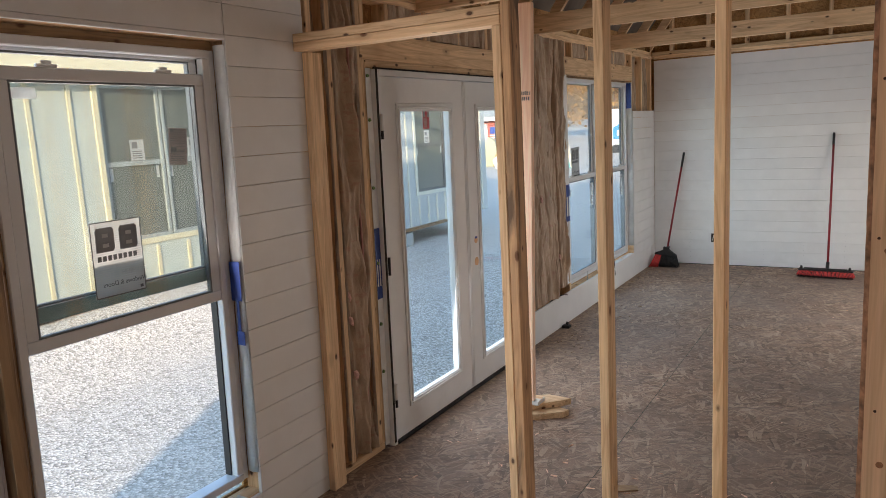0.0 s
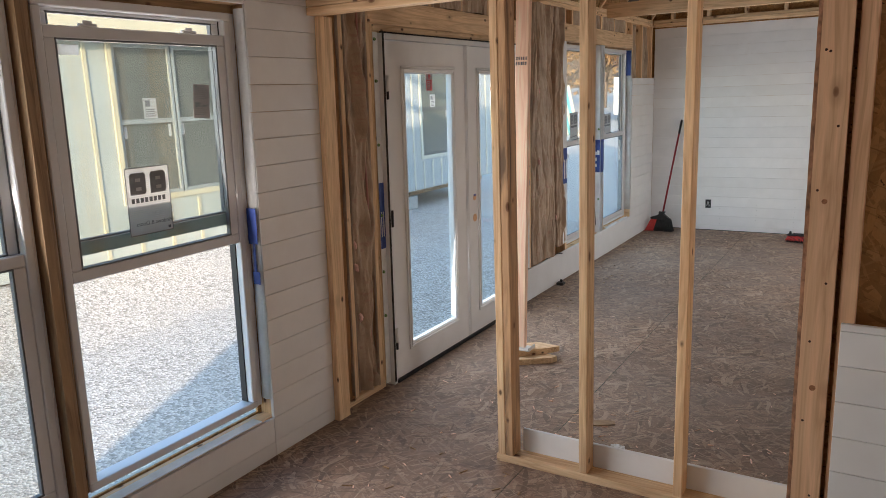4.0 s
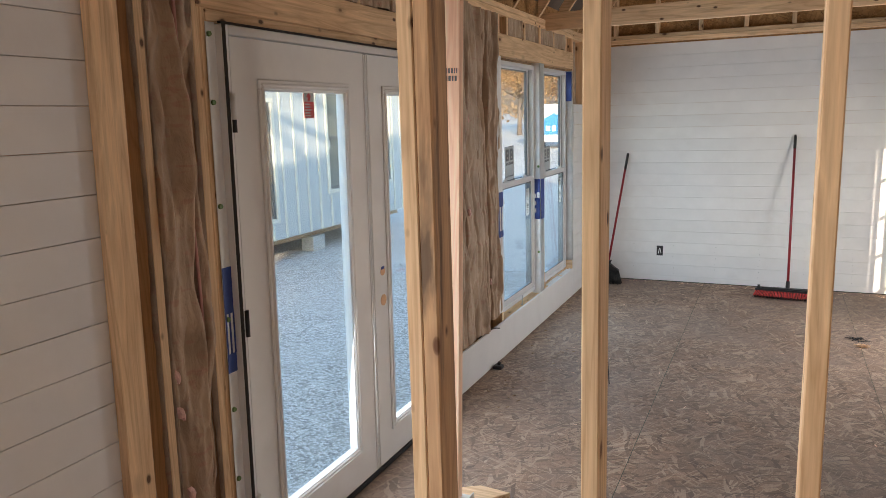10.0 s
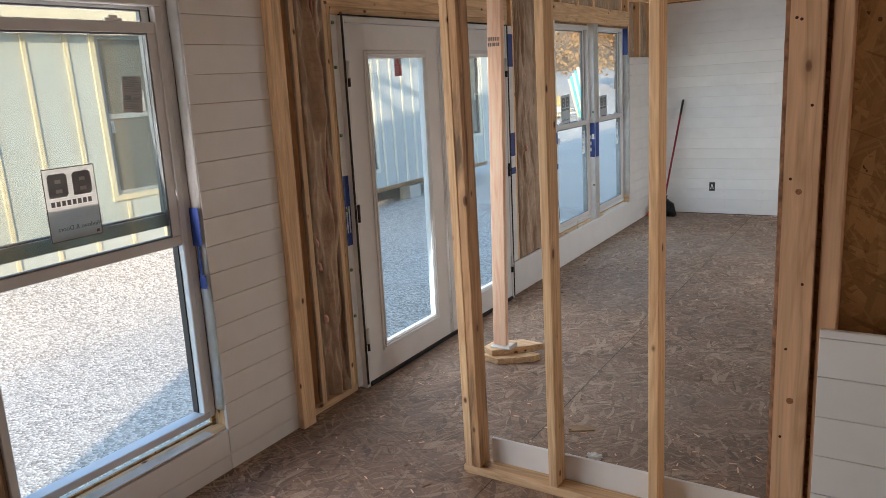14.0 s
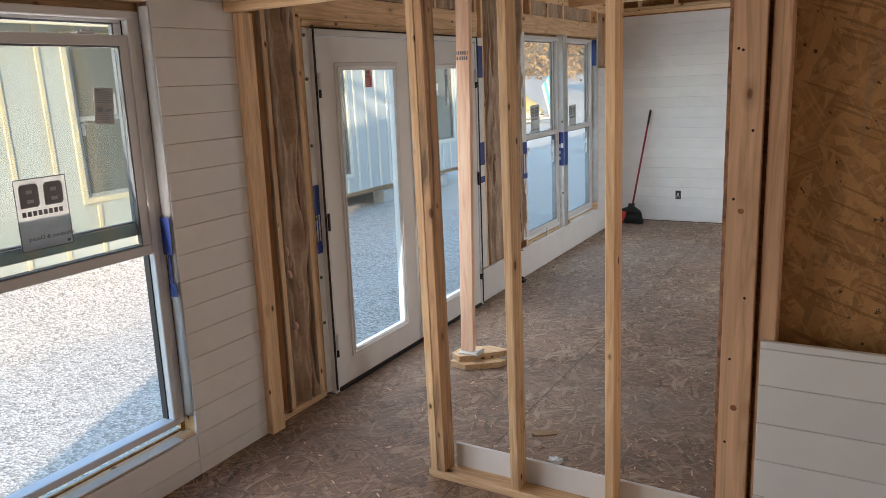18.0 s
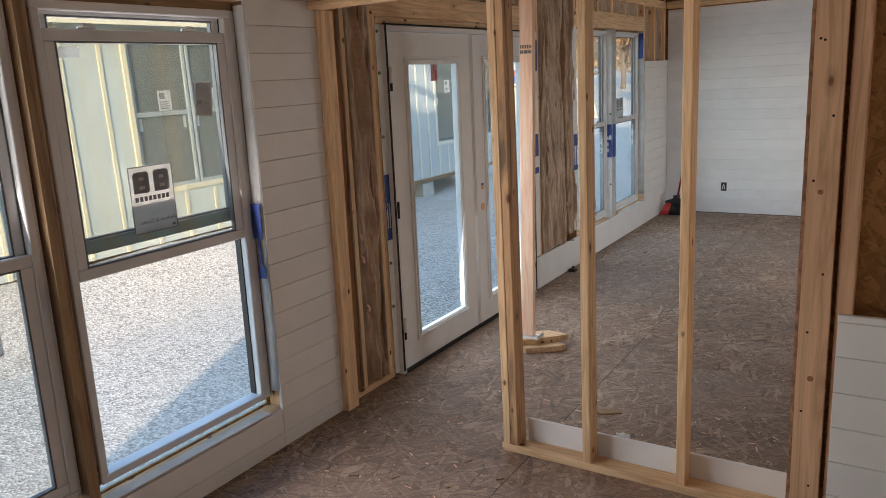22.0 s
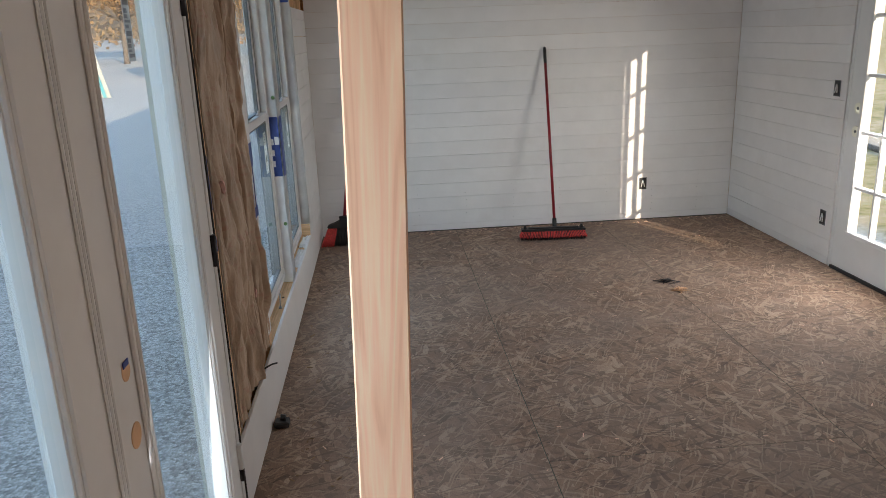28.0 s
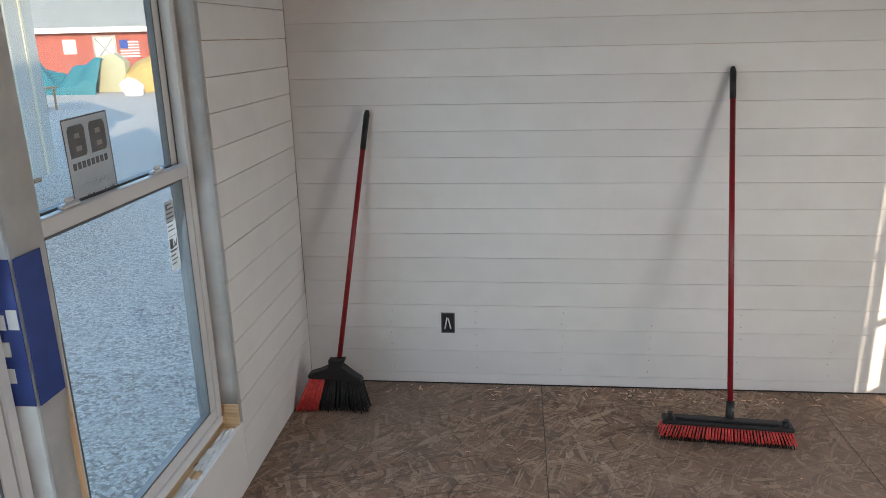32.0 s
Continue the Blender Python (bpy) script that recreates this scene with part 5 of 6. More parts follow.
# ---------------------------------------------------------------- open boxes in the shiplap
def socket(x, y, z, facing, label):
    """A device box let into the wall, black inside, with bare wire ends; facing 'y' (north wall) or 'x' (east wall)."""
    ob = empty("outlet_box", label, "electrical box", at=(x, y, z))
    if facing == "x":
        ob.rotation_euler[2] = radians(-90)
    bm = bmesh.new()
    add_box(bm, -0.028, 0.028, -0.0035, -0.0015, -0.047, 0.047)
    part("recess", bm, BLACK, ob, "black open box")
    bm = bmesh.new()
    for sx in (-1, 1):
        add_box(bm, min(sx * 0.028, sx * 0.033), max(sx * 0.028, sx * 0.033), -0.006, -0.001, -0.052, 0.052, 0.001)
        add_box(bm, -0.028, 0.028, -0.006, -0.001, min(sx * 0.047, sx * 0.052), max(sx * 0.047, sx * 0.052), 0.001)
    part("rim", bm, GREYPLASTIC, ob)
    bm = bmesh.new()
    add_tube(bm, (-0.004, -0.007, 0.028), (-0.015, -0.010, -0.030), 0.0035)
    add_tube(bm, (0.002, -0.007, 0.024), (0.014, -0.012, -0.028), 0.0035)
    part("wire", bm, WRAP, ob, "white cable ends")


socket(-1.306, NY, 0.325, "y", "open black outlet box with white wires in shiplap")
socket(0.796, NY, 0.322, "y", "open outlet box beside the sun patch")
socket(EX, 7.80, 0.322, "x", "open outlet box by the glazed door")
socket(EX, 7.80, 1.201, "x", "open switch box by the glazed door")

# ---------------------------------------------------------------- prop on its scrap blocks
post = empty("temporary_post", "pale pine prop standing on scrap wood blocks", "post", at=(-1.4906, 4.174, 0.0))
post.rotation_euler[1] = radians(1.7)
boxed("shaft", PALE["z"], post, -0.0445, 0.0445, -0.019, 0.019, 0.087, PLATE - 0.012, 0.003)
bm = bmesh.new()
rnd = random.Random(3)
for row, z in ((0, 1.93), (1, 1.90)):
    x = -0.04
    while x < 0.03:
        w = rnd.uniform(0.004, 0.010)
        add_box(bm, x, x + w, -0.0202, -0.0192, z, z + 0.020)
        x += w + 0.005
part("stamp", bm, INK, post, "black grade stamp")


def scrap(outline, z0, z1, label):
    bm = bmesh.new()
    add_prism(bm, outline, "z", z0, z1)
    bmesh.ops.bevel(bm, geom=bm.edges[:], offset=0.002, segments=1, affect="EDGES")
    return tagged(part("wood_block", bm, WOOD["x"]), label, "wood block", "scrap blocks under the prop")


scrap([(-1.57, 4.08), (-1.45, 4.05), (-1.265, 4.18), (-1.245, 4.23), (-1.43, 4.265), (-1.57, 4.22)], 0.0, 0.038, "pale pine offcut lying under the prop")
scrap([(-1.58, 4.12), (-1.50, 4.07), (-1.31, 4.25), (-1.26, 4.315), (-1.41, 4.33), (-1.57, 4.23)], 0.039, 0.077, "pale pine offcut lying crosswise on another")
bm = bmesh.new()
add_box(bm, -1.536, -1.396, 4.115, 4.215, 0.0775, 0.086, 0.002)
add_box(bm, -1.401, -1.394, 4.115, 4.215, 0.0775, 0.104, 0.002)
tagged(part("trim_offcut", bm, TRIM), "white angled trim offcut between prop and blocks", "offcut")

# ---------------------------------------------------------------- brooms
def strand(bm, a, b, r0, r1, n=5):
    add_tube(bm, a, b, r0, r1, n, True)


def handle(parent, a, b, grip, r=0.0115):
    a, b = Vector(a), Vector(b)
    d = (b - a).normalized()
    g = b - d * grip
    bm = bmesh.new()
    add_tube(bm, a, g, r, r, 18)
    part("handle", bm, REDMETAL, parent, "dark red metal tube handle")
    bm = bmesh.new()
    add_tube(bm, g - d * 0.004, b - d * 0.02, r * 1.12, r * 1.18, 18)
    add_tube(bm, b - d * 0.02, b, r * 1.18, r * 0.7, 18)
    part("grip", bm, BLACK, parent, "black plastic grip")


broom = empty("angle_broom", "red-handled angle broom with black and red bristles leaning in the corner", "broom", at=(-1.80, 8.95, 0.0))
neck = Vector((0.005, 0.035, 0.215))
handle(broom, neck, (0.155, 0.238, 1.345), 0.17)
bm = bmesh.new()
add_prism(bm, [(-0.135, 0.150), (-0.130, 0.172), (-0.06, 0.195), (-0.028, 0.205), (-0.034, 0.245), (0.0, 0.236), (0.045, 0.248), (0.036, 0.222), (0.022, 0.212), (0.07, 0.180), (0.118, 0.150), (0.12, 0.132), (0.0, 0.145)], "y", -0.022, 0.028)
bmesh.ops.bevel(bm, geom=bm.edges[:], offset=0.005, segments=2, affect="EDGES")
part("head", bm, BLACK, broom, "black plastic broom head")
rnd = random.Random(11)
for colour, lo, hi, nm in ((BRISTLE_RED, 0.0, 0.30, "red_bristles"), (BRISTLE_BLACK, 0.30, 1.0, "black_bristles")):
    bm = bmesh.new()
    for i in range(24):
        for j in range(5):
            u = lo + (hi - lo) * (i + rnd.random()) / 24
            y = -0.018 + 0.04 * (j + rnd.random()) / 5
            top = Vector((-0.128 + 0.242 * u, y * 0.8 + 0.002, 0.150 - 0.012 * abs(u - 0.5)))
            foot = Vector((-0.192 + 0.345 * u, y * 1.9 - 0.028 + rnd.uniform(-0.006, 0.006), 0.003 + rnd.uniform(0, 0.008)))
            strand(bm, top, foot, 0.0042, 0.0030)
    part(nm, bm, colour, broom, "stiff " + nm.replace("_", " "))

push = empty("push_broom", "red-handled push broom with red and black bristles leaning on the wall", "broom", at=(-0.11, 8.735, 0.0))
push.rotation_euler[2] = radians(-5)
handle(push, (0.02, 0.06, 0.135), (-0.012, 0.468, 1.505), 0.13)
bm = bmesh.new()
add_tube(bm, (0.02, 0.045, 0.075), (0.02, 0.066, 0.165), 0.019, 0.017, 16)
part("socket", bm, BLACK, push, "black plastic handle socket")
bm = bmesh.new()
add_box(bm, -0.255, 0.265, -0.008, 0.062, 0.072, 0.092, 0.006)
add_box(bm, -0.20, 0.21, 0.008, 0.046, 0.092, 0.102, 0.004)
for x in (-0.225, 0.232):
    add_box(bm, x - 0.012, x + 0.012, 0.0, 0.03, 0.092, 0.112, 0.003)
    add_tube(bm, (x, 0.012, 0.11), (x, 0.012, 0.124), 0.009, 0.011, 8)
part("head_block", bm, BLACK, push, "black plastic head block")
rnd = random.Random(12)
bm = bmesh.new()
for i in range(42):
    for j in range(3):
        x = -0.250 + 0.51 * (i + 0.5) / 42
        y = -0.002 + 0.026 * j
        spread = (x / 0.25)
        for q in range(3):
            strand(bm, (x + rnd.uniform(-0.002, 0.002), y, 0.074), (x + 0.022 * spread + rnd.uniform(-0.004, 0.004), y - 0.016 + 0.012 * j + rnd.uniform(-0.004, 0.004), 0.020 + rnd.uniform(0, 0.010)), 0.0030, 0.0026, 4)
part("red_bristles", bm, BRISTLE_RED, push, "red bristle tufts")
bm = bmesh.new()
for i in range(80):
    for j in range(3):
        x = -0.245 + 0.50 * (i + 0.5) / 80
        y = 0.004 + 0.022 * j
        strand(bm, (x, y, 0.070), (x + 0.016 * x / 0.25 + rnd.uniform(-0.003, 0.003), y - 0.010 + rnd.uniform(-0.004, 0.004), 0.001 + rnd.uniform(0, 0.004)), 0.0032, 0.0026, 4)
part("black_bristles", bm, BRISTLE_BLACK, push, "black bristle fringe")

# ---------------------------------------------------------------- litter on the floor
def screws(name, cx, cy, n, mat, label, seed, spread):
    rnd = random.Random(seed)
    bm = bmesh.new()
    for _ in range(n):
        a = rnd.uniform(0, 2 * math.pi)
        r = abs(rnd.gauss(0, spread))
        b = rnd.uniform(0, 2 * math.pi)
        x, y, z = cx + 1.6 * r * math.cos(b), cy + r * math.sin(b), 0.004 + max(0, 0.018 - r * 0.3) * rnd.random()
        d = Vector((math.cos(a), math.sin(a), rnd.uniform(-0.05, 0.25)))
        p = Vector((x, y, z))
        add_tube(bm, p, p + d * 0.04, 0.002, 0.001, 5)
        add_tube(bm, p - d * 0.003, p, 0.0042, 0.0024, 6)
    tagged(part(name, bm, mat), label, "screws", kind="stuff")


screws("screw_pile", 0.382, 7.57, 46, STEEL, "small heap of dark screws on the floor", 1, 0.026)
screws("screw_pile", 0.41, 7.40, 34, BRASS, "scatter of brassy screws on the floor", 2, 0.032)


def litter(name, n, area, size, mat, label, seed, flat=0.25):
    rnd = random.Random(seed)
    bm = bmesh.new()
    x0, x1, y0, y1 = area
    for _ in range(n):
        x, y = rnd.uniform(x0, x1), rnd.uniform(y0, y1)
        l, w = size * rnd.uniform(0.3, 2.0) ** 1.3, size * rnd.uniform(0.08, 0.42)
        h = size * flat * rnd.uniform(0.3, 1.0)
        m = pose(x, y, h / 2 + 0.0005, 0, rnd.uniform(-4, 4), rnd.uniform(0, 180))
        vs = add_box(bm, -l / 2, l / 2, -w / 2, w / 2, -h / 2, h / 2)
        for v in vs:
            v.co = m @ Vector((v.co.x * rnd.uniform(0.7, 1.1), v.co.y * rnd.uniform(0.6, 1.2), v.co.z))
    tagged(part(name, bm, mat), label, "litter", kind="stuff")


litter("wood_chips", 60, (-1.75, -0.6, 2.2, 3.9), 0.02, PALE["x"], "pale wood chips and splinters scattered on the floor", 5)
litter("wood_chips", 60, (-0.9, 0.3, 2.98, 3.7), 0.018, PALE["x"], "pale wood chips scattered beyond the stud partition", 6)
litter("wood_chips", 110, (-1.95, -1.55, 5.4, 8.9), 0.018, OLD_SHADED["x"], "sawdust and splinters along the base board", 7)
litter("wood_chips", 160, (-1.9, 1.5, 3.0, 9.1), 0.014, PALE["x"], "fine splinters over the strand board floor", 8)
litter("wood_chips", 120, (-1.6, 1.5, 9.08, 9.2), 0.016, PALE["x"], "sawdust along the foot of the end wall", 9)
litter("wood_chips", 120, (-1.7, 0.4, 0.6, 2.8), 0.022, OLD_SHADED["x"], "dark shavings scattered on the floor", 10)

# ---------------------------------------------------------------- outside: neighbouring cabins
def cabin(name, x_face, y0, y1, depth, eave, panel, batten, pitch, windows, label, first=0.0, z0=-0.42, sash_paint=None):
    c = empty(name, label, "cabin", at=(x_face, y0, GROUND_Z))
    inv = Matrix.Translation((x_face, y0, GROUND_Z)).inverted()

    def add(nm, bm, mat, parent=None, lab=""):
        o = part(nm, bm, mat, parent or c, lab)
        if not parent:
            o.matrix_parent_inverse = inv
        return o
    bm = bmesh.new()
    ys = sorted({y0, y1, *(w[0] for w in windows), *(w[1] for w in windows)})
    for a, b in zip(ys, ys[1:]):
        hole = [w for w in windows if w[0] <= a + 1e-6 and w[1] >= b - 1e-6]
        if hole:
            add_box(bm, x_face - 0.12, x_face, a, b, z0, hole[0][2])
            add_box(bm, x_face - 0.12, x_face, a, b, hole[0][3], eave)
        else:
            add_box(bm, x_face - 0.12, x_face, a, b, z0, eave)
    add_box(bm, x_face - depth, x_face - depth + 0.12, y0, y1, z0, eave)
    add_box(bm, x_face - depth + 0.12, x_face - 0.12, y0, y0 + 0.12, z0, eave)
    add_box(bm, x_face - depth + 0.12, x_face - 0.12, y1 - 0.12, y1, z0, eave)
    add_box(bm, x_face - depth + 0.12, x_face - 0.12, y0 + 0.12, y1 - 0.12, z0, z0 + 0.2)
    add("wall", bm, panel)
    y = y0 + first
    while y < y1:
        cut = [w for w in windows if w[0] - 0.10 < y + 0.03 and w[1] + 0.10 > y]
        spans = [(z0, eave - 0.02)] if not cut else [(z0, cut[0][2] - 0.115), (cut[0][3] + 0.115, eave - 0.02)]
        for lo, hi in spans:
            bm = bmesh.new()
            add_box(bm, x_face, x_face + 0.016, y, y + 0.05, lo, hi)
            add("batten", bm, batten)
        y += pitch
    bm = bmesh.new()
    xm = x_face - depth / 2
    for sgn in (-1, 1):
        ex = xm + sgn * (depth / 2 + 0.30)
        add_prism(bm, [(xm, eave + 1.35), (ex, eave - 0.12), (ex, eave - 0.06), (xm, eave + 1.42)], "y", y0 - 0.3, y1 + 0.3)
    for yy in (y0, y1 - 0.1):
        add_prism(bm, [(xm - depth / 2, eave), (xm + depth / 2, eave), (xm, eave + 1.32)], "y", yy, yy + 0.1)
    add("roof", bm, ROOFMETAL, None, "grey ribbed metal roof")
    bm = bmesh.new()
    add_box(bm, x_face + 0.02, x_face + 0.30, y0 - 0.3, y1 + 0.3, eave - 0.16, eave - 0.13)
    add_box(bm, x_face + 0.30, x_face + 0.325, y0 - 0.3, y1 + 0.3, eave - 0.2, eave - 0.02)
    add("eave_board", bm, batten)
    for dx in (0.25, depth - 0.35):
        bm = bmesh.new()
        add_box(bm, x_face - dx - 0.1, x_face - dx, y0 + 0.05, y1 - 0.05, z0 - 0.14, z0)
        add("skid", bm, OLD_SHADED["y"], None, "dark timber skid")
    k = y0 + 0.6
    while k < y1:
        bm = bmesh.new()
        add_box(bm, x_face - 0.42, x_face - 0.15, k, k + 0.4, GROUND_Z, z0 - 0.14, 0.01)
        add("block", bm, BLOCK, None, "grey concrete block")
        k += 2.3
    for w0, w1, b0, b1, bays in windows:
        bm = bmesh.new()
        add_ring(bm, x_face - 0.01, x_face + 0.022, w0 - 0.075, w1 + 0.075, b0 - 0.075, b1 + 0.075, 0.073, 0.003)
        trim = add("window", bm, batten, None, "trimmed window")
        step = (w1 - w0) / bays
        for q in range(bays):
            a, b = w0 + q * step + 0.012, w0 + (q + 1) * step - 0.012
            bm = bmesh.new()
            mid = (b0 + b1) / 2
            add_ring(bm, x_face - 0.06, x_face - 0.01, a, b, b0, b1, 0.045, 0.003)
            add_box(bm, x_face - 0.055, x_face - 0.012, a + 0.04, b - 0.04, mid - 0.03, mid + 0.03)
            add("frame", bm, sash_paint or GREYVINYL, trim, "slim window frame")
            bm = bmesh.new()
            add_box(bm, x_face - 0.045, x_face - 0.038, a + 0.04, b - 0.04, b0 + 0.04, b1 - 0.04)
            add("pane", bm, GLASS_FAR, trim, "dark glass")
            if bays == 2:
                bm = bmesh.new()
                ym = a + 0.40
                add_box(bm, x_face - 0.037, x_face - 0.036, ym, ym + 0.21, mid + 0.035, mid + 0.30)
                note = add("sticker", bm, PAPER, trim, "white paper sticker")
                bm = bmesh.new()
                add_box(bm, x_face - 0.0358, x_face - 0.0352, ym + 0.03, ym + 0.11, mid + 0.19, mid + 0.27)
                for j in range(4):
                    add_box(bm, x_face - 0.0358, x_face - 0.0352, ym + 0.03, ym + 0.17, mid + 0.06 + 0.028 * j, mid + 0.072 + 0.028 * j)
                part("print", bm, INK, note, "dark print")
                for yy in (a + 0.07, b - 0.13):
                    bm = bmesh.new()
                    add_box(bm, x_face - 0.037, x_face - 0.036, yy, yy + 0.045, mid - 0.21, mid - 0.05)
                    add("tag", bm, PAPER, trim, "small white tag")
    return c


GREYVINYL = plain("grey_vinyl", (0.30, 0.32, 0.31), 0.4, 0, 0.05, 4)
DARKFRAME = plain("dark_bronze_vinyl", (0.085, 0.08, 0.075), 0.4, 0, 0.05, 4)
cabin("neighbour_cabin", -7.9, 2.03, 8.76, 4.2, 2.84, SIDING, BATTEN, 0.503, [(5.95, 7.78, 0.56, 2.53, 2)], "mint-white panelled cabin with cream battens and dark windows", 0.0, -0.17)
cabin("neighbour_cabin", -7.9, 9.75, 16.25, 4.2, 2.72, SIDING_BLUE, BATTEN_GREY, 0.36, [(10.35, 11.42, 0.17, 2.1, 1), (13.10, 15.48, 0.50, 2.44, 2)], "pale grey panelled cabin with dark windows on concrete blocks", 0.1, -0.2, DARKFRAME)

bm = bmesh.new()
rows = []
for i in range(46):
    y = -4.0 + 13.5 * i / 45
    top = -0.19 + 0.05 * noise.noise(Vector((y * 0.9, 0, 3)))
    fade = min(1.0, (9.5 - y) / 0.9, (y + 4.0) / 1.5)
    row = []
    for x, f_ in ((-8.9, 0.75), (-7.9, 1.0), (-7.55, 0.9), (-7.15, 0.62), (-6.75, 0.32), (-6.3, 0.09), (-5.9, -0.03)):
        row.append(bm.verts.new((x + 0.12 * noise.noise(Vector((y * 1.3, x, 8))), y, GROUND_Z - 0.01 + (top - GROUND_Z) * f_ * max(0.0, fade) + 0.02 * noise.noise(Vector((y * 3, x * 3, 1))))))
    rows.append(row)
for r0, r1 in zip(rows, rows[1:]):
    for k in range(6):
        bm.faces.new((r0[k], r0[k + 1], r1[k + 1], r1[k])).smooth = True
tagged(part("gravel_bank", bm, GROUND), "pale crushed stone banked against the cabin", "gravel", kind="structure")

# ---------------------------------------------------------------- outside: unseen tall shed and roof rails, added to cast shade
shed = empty("tall_shed", "unseen tall gabled block added to shade the yard", "shed", at=(3.6, -12, GROUND_Z))
sinv = Matrix.Translation((3.6, -12, GROUND_Z)).inverted()
SX0, SX1, SN, SS, SEAVE, SRIDGE = 2.80, 6.9, -9.6, -12.0, 7.5, 9.3
bm = bmesh.new()
add_prism(bm, [(SX0, GROUND_Z), (SX1, GROUND_Z), (SX1, SEAVE), ((SX0 + SX1) / 2, SRIDGE), (SX0, SEAVE)], "y", SS, SN)
part("wall", bm, SIDING, shed).matrix_parent_inverse = sinv
bm = bmesh.new()
for sgn in (-1, 1):
    ex, xm = (SX0 - 0.15 if sgn < 0 else SX1 + 0.15), (SX0 + SX1) / 2
    add_prism(bm, [(xm, SRIDGE + 0.01), (ex, SEAVE - 0.02), (ex, SEAVE + 0.05), (xm, SRIDGE + 0.08)], "y", SS - 0.2, SN + 0.2)
part("roof", bm, ROOFMETAL, shed, "grey ribbed metal roof").matrix_parent_inverse = sinv
# Rails, posts and brace added only for the barred shadow on the neighbour's wall.
scaffold = empty("roof_scaffold", "unseen timber rails added to cast barred shadows", "scaffold", at=(SX0, SS + 0.1, SEAVE))
for x, z in ((0.40, 0.62), (-0.02, 1.15), (-0.02, 1.74)):
    boxed("rail", WOOD["x"], scaffold, x, 1.75, -0.02, 0.02, z - 0.07, z + 0.07)
for x, z in ((0.47, 0.60), (1.6, 1.84)):
    boxed("post", WOOD["z"], scaffold, x - 0.07, x + 0.07, 0.022, 0.07, -0.1, z)
bm = bmesh.new()
add_prism(bm, [(-0.02, 1.10), (-0.02, 0.94), (0.44, 0.55), (0.44, 0.70)], "y", 0.022, 0.06)
part("brace", bm, WOOD["x"], scaffold)

# ---------------------------------------------------------------- outside: barn and yard far off
BY = 40.0
barn = empty("barn", "red wooden barn with a white cross-braced door and grey roof", "barn", at=(-22.5, BY, -0.25))
binv = Matrix.Translation((-22.5, BY, -0.25)).inverted()


def barn_part(nm, bm, mat, lab=""):
    o = part(nm, bm, mat, barn, lab)
    o.matrix_parent_inverse = binv
    return o


bm = bmesh.new()
for k in range(17):
    z = -0.3 + 0.158 * k
    add_box(bm, -28.5, -18.3, BY + 0.01 * (k % 2), BY + 2.4, z, z + 0.156)
barn_part("wall", bm, BARNRED)
bm = bmesh.new()
add_prism(bm, [(BY - 0.4, 2.25), (BY + 1.2, 4.2), (BY + 2.8, 2.25), (BY + 2.8, 2.33), (BY + 1.2, 4.3), (BY - 0.4, 2.33)], "x", -29, -18.0)
barn_part("roof", bm, ROOFMETAL, "grey metal roof")
bm = bmesh.new()
add_box(bm, -29, -18.0, BY - 0.42, BY - 0.38, 2.12, 2.36)
barn_part("fascia", bm, TRIM, "white fascia board")
bm = bmesh.new()
add_box(bm, -20.98, -19.86, BY - 0.06, BY - 0.01, -0.28, 1.98)
bdoor = barn_part("barn_door", bm, TRIM, "white plank door with dark cross braces")
bm = bmesh.new()
add_ring(bm, 0, 0.02, -20.98, -19.86, -0.28, 1.98, 0.1, 0)
for v in bm.verts:
    v.co = Vector((v.co.y, BY - 0.07 - v.co.x, v.co.z))
for a, b in (((-20.85, -0.15), (-19.98, 0.82)), ((-20.85, 0.82), (-19.98, -0.15)), ((-20.85, 0.9), (-19.98, 1.85)), ((-20.85, 1.85), (-19.98, 0.9))):
    add_tube(bm, (a[0], BY - 0.08, a[1]), (b[0], BY - 0.08, b[1]), 0.05, 0.05, 6)
o = part("brace", bm, GREYVINYL, bdoor, "grey braces")
bm = bmesh.new()
add_box(bm, -22.52, -21.88, BY - 0.04, BY, 1.16, 1.82)
barn_part("wall_board", bm, TRIM, "white board")
bm = bmesh.new()
for k in range(6):
    add_box(bm, -19.68, -18.76, BY - 0.04, BY, 0.98 + 0.132 * k, 0.98 + 0.132 * k + 0.066)
barn_part("striped_panel", bm, TRIM, "white stripes of a painted panel")
bm = bmesh.new()
add_box(bm, -19.68, -19.28, BY - 0.05, BY, 1.38, 1.77)
barn_part("blue_field", bm, BLUE, "blue corner of a painted panel")

bm = bmesh.new()
bmesh.ops.create_grid(bm, x_segments=30, y_segments=12, size=0.5)
for v in bm.verts:
    u, w = v.co.x + 0.5, v.co.y + 0.5
    h = (0.9 + 0.7 * math.cos(u * 7) * 0.4 + 0.5 * noise.noise(Vector((u * 4, w * 3, 0)))) * math.sin(math.pi * min(1, max(0, w))) ** 0.6
    v.co = Vector((-20.9 + 3.2 * u, 34.0 + 1.8 * w, -0.5 + 1.3 * h))
tagged(part("tarp_heap", bm, TEALTARP), "dark teal tarpaulin over a heap in the yard", "tarpaulin")
bm = bmesh.new()
add_prism(bm, [(-18.2, -0.5), (-16.9, -0.5), (-16.85, 0.9), (-17.3, 1.25), (-18.1, 1.1)], "y", 35.0, 35.4)
tagged(part("green_panel", bm, plain("faded_green", (0.36, 0.35, 0.24), 0.7)), "faded green panel leaning in the yard", "panel")
bm = bmesh.new()
bmesh.ops.create_grid(bm, x_segments=34, y_segments=14, size=0.5)
